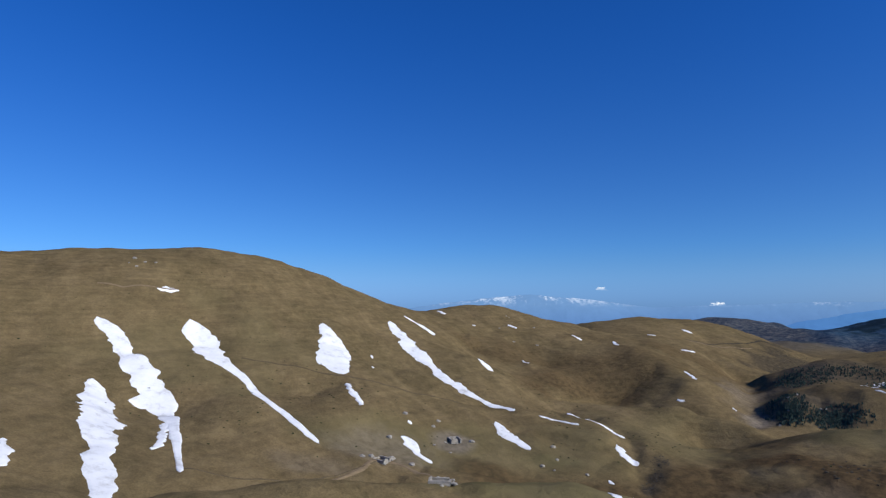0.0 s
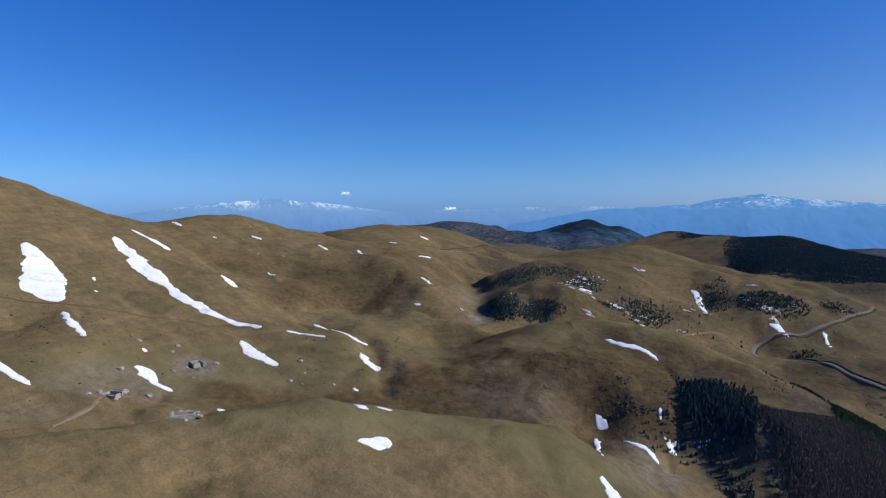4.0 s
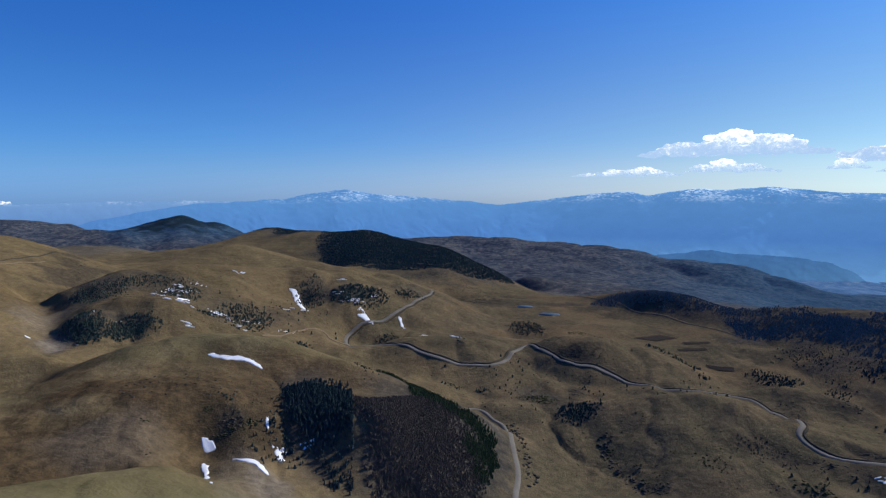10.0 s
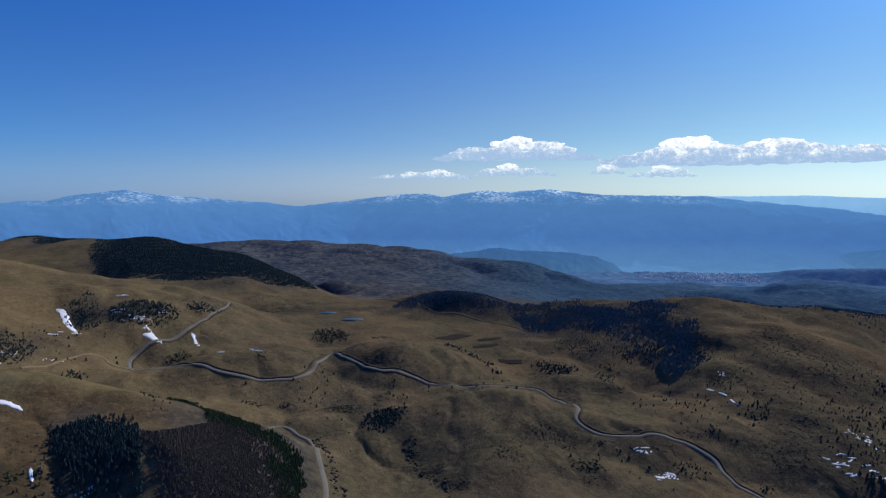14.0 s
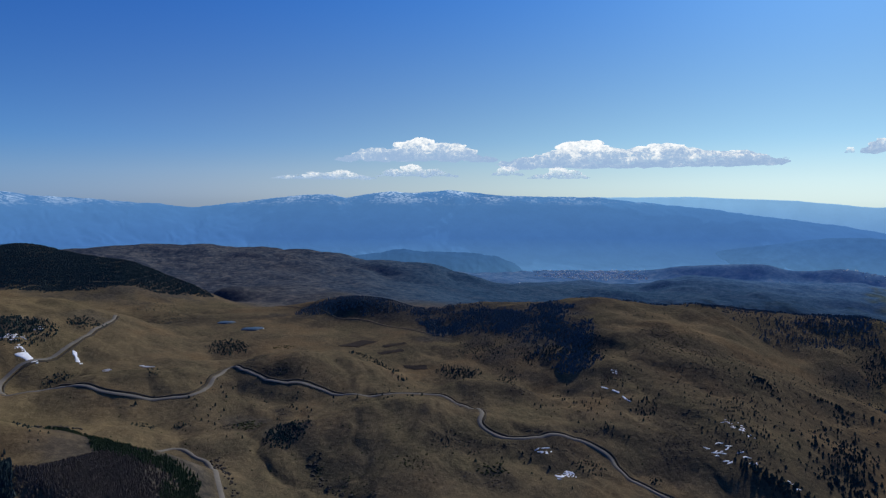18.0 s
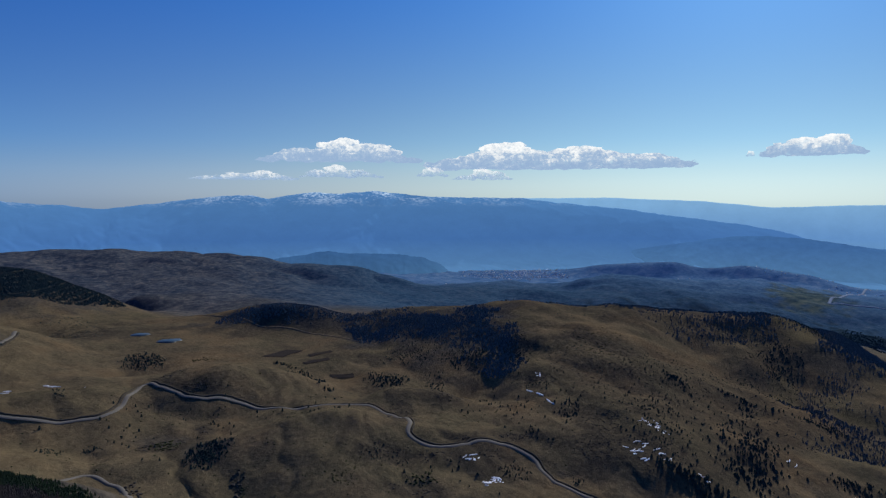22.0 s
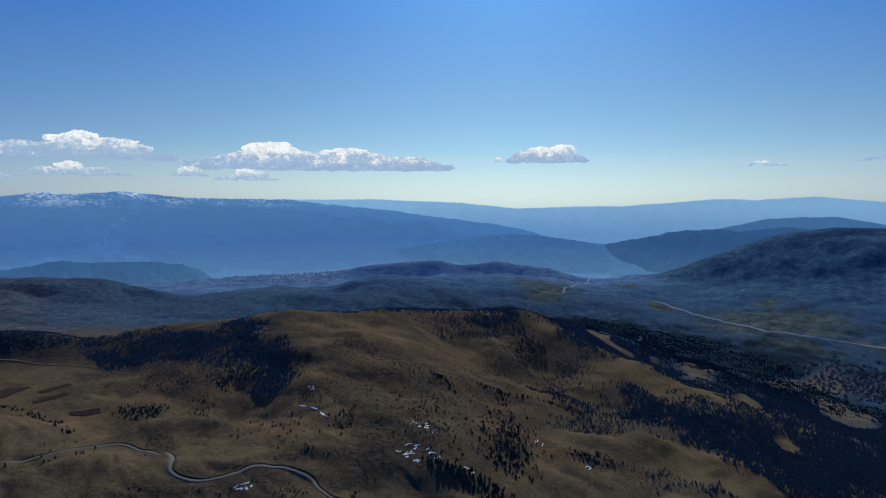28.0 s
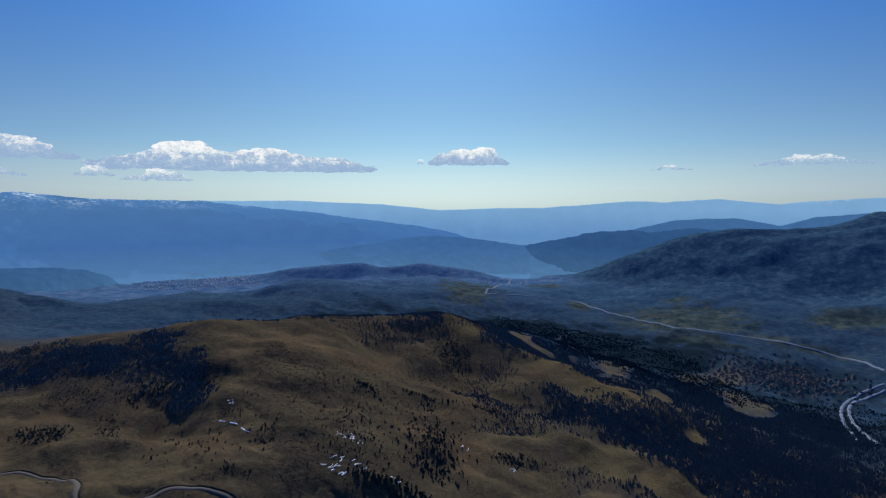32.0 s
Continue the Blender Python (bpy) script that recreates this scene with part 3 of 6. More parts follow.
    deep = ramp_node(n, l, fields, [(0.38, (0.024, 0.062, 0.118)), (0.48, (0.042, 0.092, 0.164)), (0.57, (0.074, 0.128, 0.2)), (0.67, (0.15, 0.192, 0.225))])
    far_haze = mix_node(n, l, attribute_node(n, "deep"), far_haze, deep)
    c = mix_node(n, l, attribute_node(n, "far"), c, far_haze)
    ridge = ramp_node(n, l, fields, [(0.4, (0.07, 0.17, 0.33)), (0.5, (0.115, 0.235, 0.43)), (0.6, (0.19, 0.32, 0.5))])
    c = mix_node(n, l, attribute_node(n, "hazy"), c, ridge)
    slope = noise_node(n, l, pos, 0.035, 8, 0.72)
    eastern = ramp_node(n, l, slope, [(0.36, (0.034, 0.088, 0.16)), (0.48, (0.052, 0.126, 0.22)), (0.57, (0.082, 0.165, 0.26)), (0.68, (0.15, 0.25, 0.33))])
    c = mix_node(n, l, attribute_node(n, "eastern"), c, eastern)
    haze_floor = ramp_node(n, l, noise_node(n, l, pos, 0.02, 8, 0.75), [(0.38, (0.07, 0.17, 0.35)), (0.5, (0.11, 0.23, 0.43)), (0.62, (0.2, 0.31, 0.47))])
    c = mix_node(n, l, attribute_node(n, "plain"), c, haze_floor)
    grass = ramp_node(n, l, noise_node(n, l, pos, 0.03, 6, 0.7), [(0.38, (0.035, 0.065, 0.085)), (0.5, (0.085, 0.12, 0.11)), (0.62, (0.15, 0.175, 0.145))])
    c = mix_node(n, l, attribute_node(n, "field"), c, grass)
    # far forest as one navy tone, haze included
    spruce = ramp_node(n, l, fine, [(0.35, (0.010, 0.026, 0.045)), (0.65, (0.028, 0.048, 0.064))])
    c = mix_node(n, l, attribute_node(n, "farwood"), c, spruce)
    c = mix_node(n, l, 1.0, c, (0.77, 0.755, 0.71), "MULTIPLY")
    l.new(c, b.inputs["Base Color"])
    b.inputs["Roughness"].default_value = 1.0
    b.inputs["IOR"].default_value = 1.0
    b.inputs["Specular IOR Level"].default_value = 0.0
    bump_node(n, l, math_node(n, l, "ADD", math_node(n, l, "ADD", fine, math_node(n, l, "MULTIPLY", tuft, 0.35)), math_node(n, l, "MULTIPLY", tread, 0.5)), 0.55, 1.6, b)
    return m


def far_range(name, low, high, snow, snow_from, snow_full, glow, grain=0.05):
    """Far mountains that glow, with distance haze put into their colours: rock and forest below, snow in the gullies
    above a height.
    """
    m, n, l, b = material(name)
    pos = n.new("ShaderNodeTexCoord").outputs["Object"]
    sep = n.new("ShaderNodeSeparateXYZ")
    l.new(pos, sep.inputs[0])
    slant = n.new("ShaderNodeVectorMath")
    slant.operation = "MULTIPLY"
    slant.inputs[1].default_value = (1.0, 1.0, 0.45)
    l.new(pos, slant.inputs[0])
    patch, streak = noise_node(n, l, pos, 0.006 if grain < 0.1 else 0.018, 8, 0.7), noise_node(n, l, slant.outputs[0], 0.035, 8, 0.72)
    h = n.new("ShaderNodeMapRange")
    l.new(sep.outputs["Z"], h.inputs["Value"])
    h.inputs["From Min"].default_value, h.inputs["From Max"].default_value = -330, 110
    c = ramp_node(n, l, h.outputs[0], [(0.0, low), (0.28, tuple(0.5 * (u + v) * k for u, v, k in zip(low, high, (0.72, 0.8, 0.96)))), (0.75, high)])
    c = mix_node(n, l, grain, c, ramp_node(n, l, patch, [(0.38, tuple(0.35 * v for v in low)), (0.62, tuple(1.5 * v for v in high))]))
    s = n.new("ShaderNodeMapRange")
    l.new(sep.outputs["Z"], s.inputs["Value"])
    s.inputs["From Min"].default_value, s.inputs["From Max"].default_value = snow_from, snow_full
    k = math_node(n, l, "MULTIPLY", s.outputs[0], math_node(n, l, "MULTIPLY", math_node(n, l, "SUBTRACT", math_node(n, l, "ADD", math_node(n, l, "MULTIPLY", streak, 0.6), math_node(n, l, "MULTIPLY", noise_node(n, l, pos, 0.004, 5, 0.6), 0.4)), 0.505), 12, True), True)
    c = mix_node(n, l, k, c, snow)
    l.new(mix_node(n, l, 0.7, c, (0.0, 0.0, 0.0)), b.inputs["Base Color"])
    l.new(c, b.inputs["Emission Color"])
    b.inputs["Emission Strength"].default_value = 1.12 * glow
    b.inputs["Roughness"].default_value = 1.0
    b.inputs["Specular IOR Level"].default_value = 0.0
    return m


def snow_material():
    m, n, l, b = material("old_spring_snow")
    pos = n.new("ShaderNodeTexCoord").outputs["Object"]
    dirt, grain = noise_node(n, l, pos, 0.12, 6, 0.65), noise_node(n, l, pos, 0.9, 5, 0.6)
    c = ramp_node(n, l, dirt, [(0.28, (0.5, 0.5, 0.5)), (0.45, (0.78, 0.8, 0.83)), (0.7, (0.88, 0.89, 0.91))])
    l.new(c, b.inputs["Base Color"])
    b.inputs["Roughness"].default_value = 0.7
    bump_node(n, l, grain, 0.4, 0.25, b)
    return m


MAT_GROUND = grassland()
MAT_SNOW = snow_material()
MAT_ROAD = plain("worn_grey_asphalt", (0.165, 0.152, 0.13), 0.9, 0.15, 0.15)
MAT_DIRT = plain("pale_trodden_earth", (0.2, 0.15, 0.095), 0.95, 0.25, 0.3)
MAT_NEEDLE = plain("dark_pine_needles", (0.045, 0.066, 0.056), 0.9, 0.5, 0.4)
MAT_SCRUB = plain("olive_juniper_foliage", (0.05, 0.055, 0.028), 0.9, 0.5, 0.5)
MAT_LARCH = plain("leafless_brown_twigs", (0.098, 0.083, 0.07), 0.95, 0.5, 0.5)
MAT_SHRUB = plain("dark_leafless_shrub_twigs", (0.066, 0.06, 0.052), 0.95, 0.45, 0.4)
MAT_GREEN_PINE = plain("green_young_pine_needles", (0.058, 0.078, 0.04), 0.9, 0.5, 0.4)
MAT_PATH = plain("brown_trodden_turf", (0.105, 0.082, 0.052), 0.95, 0.3, 0.3)
MAT_MOTORWAY = plain("grey_motorway_asphalt", (0.24, 0.29, 0.36), 0.9, 0.15, 0.05)
MAT_BARK = plain("grey_brown_bark", (0.09, 0.065, 0.045), 0.9, 0.3, 2.0)
MAT_ROCK = plain("weathered_grey_limestone", (0.3, 0.28, 0.25), 0.9, 0.3, 0.5, 0.2)
MAT_WATER, _n, _l, _b = material("still_pond_water")
_b.inputs["Base Color"].default_value = (0.03, 0.05, 0.07, 1)
_b.inputs["Roughness"].default_value = 0.36
_b.inputs["IOR"].default_value = 1.16
# needles of the far stands, lightened and blued by painted-in distance haze
MAT_HAZE_NEEDLE = plain("haze_blue_needles", (0.098, 0.125, 0.142), 0.9, 0.5, 0.4)
MAT_DARK_SPRUCE = plain("dark_planted_spruce_needles", (0.038, 0.056, 0.058), 0.9, 0.5, 0.4)
MAT_SOIL = plain("dark_ploughed_soil", (0.04, 0.034, 0.03), 0.95, 0.3, 0.5)
MAT_STUBBLE = plain("yellow_green_young_grass", (0.15, 0.145, 0.075), 0.95, 0.25, 0.5)

# ---- where plants grow, lie cleared or are farmed: bearing, distance, half width (degrees), half depth (share), then count and heights ----
THICKETS_MEADOW = [
    (28.9, 630, 2.79, 0.038, 150, 2, 4.2),
    (13.2, 456, 2.39, 0.078, 420, 2, 4),
    (9.4, 493, 1.61, 0.021, 110, 1.2, 2.6),
    (28.7, 432, 2.31, 0.032, 80, 1.2, 2.8),
    (12.6, 575, 2.6, 0.03, 60, 0.9, 2),
    (8.5, 752, 1.65, 0.053, 150, 1.5, 3),
    (13.0, 730, 1.1, 0.018, 40, 1.2, 2.6),
    (2.1, 584, 0.65, 0.024, 26, 1.6, 3),
    (1.6, 505, 1.5, 0.019, 40, 1.5, 3.2),
    (4.4, 502, 1.32, 0.019, 25, 1.5, 3),
]
THICKETS_MEADOW += [
    (20.9, 674, 1.67, 0.073, 34, 1.5, 3.2),
    (15.8, 407, 0.39, 0.017, 20, 1, 2),
    (17.6, 389, 1.57, 0.027, 30, 1, 2),
    (19.4, 375, 1.98, 0.032, 34, 1, 2.2),
    (24.8, 399, 1.95, 0.023, 40, 1, 2.2),
    (32.3, 408, 1.76, 0.022, 60, 1.2, 2.6),
    (2.9, 971, 2.92, 0.127, 160, 1.5, 3.4),
    (32.0, 711, 3.46, 0.065, 200, 1.6, 4),
    (33.7, 620, 1.43, 0.051, 60, 1.8, 4),
]
THICKETS_SLOPE = [
    (48.3, 709, 3.52, 0.085, 130, 1, 2.4),
    (43.4, 587, 1.51, 0.018, 40, 1.6, 3.4),
    (46.2, 531, 1.05, 0.046, 50, 1.8, 4),
    (42.7, 485, 0.87, 0.022, 14, 2, 4),
    (54.0, 539, 4.04, 0.123, 170, 1.8, 4.4),
    (57.8, 483, 4.94, 0.035, 200, 3, 6.5),
    (61.9, 581, 3.87, 0.135, 190, 3, 6.5),
    (67.8, 732, 2.48, 0.013, 50, 2, 4),
    (61.1, 694, 0.96, 0.042, 40, 3, 6),
    (69.2, 608, 2.34, 0.033, 60, 2.5, 5.5),
]
THICKETS_SLOPE += [
    (55.7, 666, 1.32, 0.028, 36, 2, 4.5),
    (41.0, 670, 1.67, 0.073, 200, 2, 4.5),
    (60.5, 961, 3.7, 0.126, 160, 1.6, 3.6),
    (62.4, 829, 3.75, 0.07, 170, 1.6, 3.8),
    (41.3, 432, 2.18, 0.034, 60, 1.2, 3),
    (47.0, 437, 1.19, 0.016, 25, 1.5, 3.4),
    (66.1, 772, 3.03, 0.032, 70, 2, 4),
]
THICKETS_HILL = [
    (-20.5, 601, 1.12, 0.009, 40, 1.2, 2.8),
    (-17.4, 622, 2.61, 0.061, 260, 1.4, 3),
    (-22.7, 677, 1.85, 0.077, 150, 1.4, 3),
    (-11.6, 744, 1.67, 0.067, 150, 1.6, 3.4),
    (-7.1, 727, 2.79, 0.06, 330, 1.8, 3.6),
    (-2.6, 756, 1.49, 0.032, 80, 1.5, 3),
    (-27.6, 675, 1.48, 0.024, 10, 1, 2),
    (-26.6, 580, 2.61, 0.033, 200, 1.4, 3.2),
    (-29.6, 575, 1.12, 0.031, 130, 1.6, 3.6),
    (-19.3, 347, 1.05, 0.015, 16, 1.4, 3),
]
THICKETS_HILL += [
    (-17.5, 332, 1.17, 0.012, 30, 1, 2.2),
    (-20.8, 341, 0.58, 0.006, 10, 1, 2),
    (-6.5, 415, 2.29, 0.1, 60, 1.6, 3.4),
    (-12.4, 573, 0.94, 0.025, 30, 1.6, 3.2),
    (-4.8, 644, 1.5, 0.02, 40, 1.4, 2.8),
    (-19.5, 330, 1.17, 0.007, 20, 1, 2.2),
    (-25.7, 333, 0.67, 0.006, 5, 1, 2),
    (-25.8, 310, 0.69, 0.008, 6, 1, 2.2),
]
CLEARINGS = [
    (66.6, 1209, 1.06, 0.046),
    (69.9, 1276, 1.06, 0.046),
    (71.6, 1205, 1.54, 0.031),
    (76.1, 928, 4.8, 0.159),
    (78.4, 1267, 1.55, 0.068),
    (84.8, 1436, 1.56, 0.032),
    (87.8, 1350, 1.47, 0.039),
    (89.4, 1243, 2.26, 0.082),
    (87.9, 1536, 2.14, 0.069),
    (82.3, 1092, 1.18, 0.051),
]
CLEARINGS += [
    (64.5, 1015, 1.84, 0.08),
    (63.8, 823, 1.18, 0.051),
    (68.6, 802, 1.68, 0.016),
    (73.9, 1688, 0.58, 0.017),
    (74.8, 1239, 0.39, 0.014),
    (85.5, 875, 1.0, 0.04),
    (83.3, 663, 3.29, 0.051),
    (77.8, 676, 3.05, 0.068),
]
FIELDS = [
    (84.2, 2076, 5.06, 0.083),
    (96.7, 2192, 3.07, 0.042),
    (65.3, 2306, 2.46, 0.107),
    (92.4, 1553, 6.21, 0.09),
    (96.1, 1603, 3.88, 0.059),
    (72.6, 2652, 1.52, 0.031),
    (83.6, 2331, 1.14, 0.019),
    (91.2, 1934, 1.92, 0.019),
    (75.2, 2234, 1.14, 0.034),
    (85.9, 1826, 3.07, 0.026),
]
FIELDS += [
    (94.3, 1870, 2.3, 0.019),
]
PLOTS = [
    (0, [(225, 697), (263, 719), (279, 703), (247, 687)]),
    (0, [(274, 681), (306, 687), (306, 677), (276, 673)]),
    (0, [(258, 657), (290, 658), (289, 649), (259, 650)]),
    (0, [(269, 608), (289, 594), (286, 580), (269, 599)]),
]

# dark shrubs (some spots mark shaded folds), clumps of pines, the pine belt and rows of bushes: bearing, distance, half
# width (degrees), half depth (share)
SHRUBS = [
    (46.5, 713, 1.85, 0.033),
    (50.1, 703, 1.68, 0.025),
    (51.4, 637, 1.01, 0.033),
    (53.7, 495, 3.7, 0.071),
    (58.6, 706, 2.35, 0.015),
    (60.9, 713, 2.02, 0.012),
    (49.2, 500, 3.7, 0.078),
    (9.4, 493, 2.35, 0.016),
    (12.8, 513, 0.67, 0.019),
    (12.7, 570, 2.02, 0.014),
    (10.7, 639, 1.34, 0.051),
    (4.2, 920, 3.02, 0.076),
]
SHRUBS += [
    (32.8, 437, 5.04, 0.021),
    (30.1, 490, 1.51, 0.02),
    (30.5, 522, 1.41, 0.038),
    (39.0, 439, 1.94, 0.037),
    (28.2, 434, 2.12, 0.025),
    (43.2, 596, 1.24, 0.016),
    (48.5, 479, 2.47, 0.052),
    (34.5, 558, 2.12, 0.032),
    (41.0, 476, 2.12, 0.016),
    (36.8, 462, 1.77, 0.012),
    (19.3, 372, 1.77, 0.014),
    (31.6, 394, 3.18, 0.015),
]
SHRUBS += [
    (12.6, 574, 1.77, 0.015),
    (-39.6, 361, 0.77, 0.019),
    (-40.0, 345, 0.77, 0.017),
    (-40.6, 330, 0.63, 0.02),
    (-18.9, 335, 1.06, 0.014),
    (-29.9, 961, 2.11, 0.14),
    (-26.4, 582, 1.41, 0.017),
]
CLUMPS = [
    (55.5, 664, 2.02, 0.025),
    (61.8, 586, 1.68, 0.112),
    (56.5, 475, 3.19, 0.02),
    (60.1, 535, 2.02, 0.042),
    (67.2, 726, 1.85, 0.012),
    (64.8, 780, 1.68, 0.013),
    (61.0, 1033, 2.35, 0.031),
    (63.6, 892, 1.85, 0.062),
    (8.7, 747, 2.35, 0.055),
    (28.9, 623, 2.02, 0.048),
    (37.9, 674, 4.24, 0.047),
    (68.5, 594, 2.02, 0.024),
]
CLUMPS += [
    (65.4, 1051, 2.35, 0.037),
]
BELT = [
    (-2.1, 390, 1.02, 0.05),
    (-0.7, 381, 1.17, 0.04),
    (0.9, 376, 1.46, 0.032),
    (2.9, 373, 1.46, 0.031),
    (4.3, 368, 1.32, 0.036),
    (4.6, 349, 1.17, 0.044),
    (3.9, 327, 1.17, 0.026),
    (3.1, 347, 1.17, 0.042),
    (-4.2, 408, 1.76, 0.02),
]
ROWS = [
    ([(109, 408), (110, 384), (114, 364), (121, 346)], 60, 0.8, 2),
    ([(228, 665), (244, 625), (235, 532)], 60, 2, 4.2),
    ([(230, 666), (244, 631), (228, 512)], 30, 1.5, 3),
    ([(53, 435), (53, 393), (53, 363), (51, 338)], 70, 0.8, 2.2),
    ([(-73, 522), (-50, 500), (-25, 483)], 60, 1, 2.2),
    ([(-234, 285), (-226, 271), (-219, 258), (-213, 247)], 110, 0.3, 0.8),
    ([(599, 362), (637, 326), (659, 291)], 40, 2, 4.5),
]
HEATH_SHADES = [(-47.0, 603, 3.52, 0.043, 0.6), (-50.2, 544, 2.11, 0.078, 0.6), (-44.8, 607, 3.87, 0.035, 0.6), (-31.8, 427, 3.17, 0.071, 0.6), (-22.8, 356, 4.22, 0.06, 0.6)]
BARES = [(-28.6, 322, 4.22, 0.048, 0.24), (-29.5, 331, 3.87, 0.026, 0.24), (-18.5, 281, 1.76, 0.112, 0.24), (-69.7, 289, 4.22, 0.047, 0.24), (-32.3, 615, 1.06, 0.109, 0.24)]
TRACKS = {
    "path_low": [(-260, 43), (-257, 52), (-254, 64), (-256, 82), (-258, 97), (-266, 119), (-285, 141)],
    "track_sand": [(-256, 102), (-264, 118), (-278, 132), (-275, 142), (-251, 153), (-229, 163)],
    "track_spur": [(-238, 125), (-238, 142), (-231, 157), (-225, 173)],
    "terrace_path": [(-560, 738), (-544, 770), (-545, 838), (-553, 924)],
    "terrace_track": [(-548, 731), (-530, 768), (-528, 840)],
    "dome_track": [(-107, 375), (-96, 345), (-93, 324)],
}

# ---- ground: one sheet out to the horizon ----
def step(v, lo, hi):
    k = np.clip((v - lo) / (hi - lo), 0, 1)
    return k * k * (3 - 2 * k)


def spread_mesh(name, verts, quads, mat, attributes=None, tris=None):
    """A smooth mesh object from numpy arrays of vertices and quads (and triangles)."""
    me = bpy.data.meshes.new(name)
    nq, nt = len(quads), 0 if tris is None else len(tris)
    loops = np.asarray(quads, np.int32).ravel()
    sizes = np.full(nq, 4, np.int32)
    if nt:
        loops, sizes = np.concatenate([loops, np.asarray(tris, np.int32).ravel()]), np.concatenate([sizes, np.full(nt, 3, np.int32)])
    starts = np.concatenate([[0], np.cumsum(sizes)[:-1]]).astype(np.int32)
    me.vertices.add(len(verts))
    me.vertices.foreach_set("co", np.asarray(verts, np.float32).ravel())
    me.loops.add(len(loops))
    me.loops.foreach_set("vertex_index", loops)
    me.polygons.add(nq + nt)
    me.polygons.foreach_set("loop_start", starts)
    me.update(calc_edges=True)
    me.polygons.foreach_set("use_smooth", np.ones(nq + nt, bool))
    for key, values in (attributes or {}).items():
        me.attributes.new(key, "FLOAT", "POINT").data.foreach_set("value", np.asarray(values, np.float32))
    me.materials.append(mat)
    return new(name, me)


def grid_quads(rows, cols, wrap=False):
    i, j = np.meshgrid(np.arange(rows - 1), np.arange(cols if wrap else cols - 1), indexing="ij")
    k = (j + 1) % cols
    return np.stack([i * cols + j, i * cols + k, (i + 1) * cols + k, (i + 1) * cols + j], -1).reshape(-1, 4)


def polar(az, d):
    a = np.radians(az)
    return d * np.sin(a), d * np.cos(a)


# the dense forest that runs from the brown crest down to the valley
EAST_FOREST = [(57, 1015, 5, 0.035), (63, 1010, 4, 0.04), (68, 1020, 3.5, 0.055), (73, 1150, 5, 0.15), (73.2, 842, 2, 0.04), (78, 850, 3.5, 0.08),
               (81, 780, 3.5, 0.08), (86, 780, 4, 0.1), (91, 960, 6, 0.15), (76, 1000, 4, 0.05), (92, 1200, 7, 0.12)]

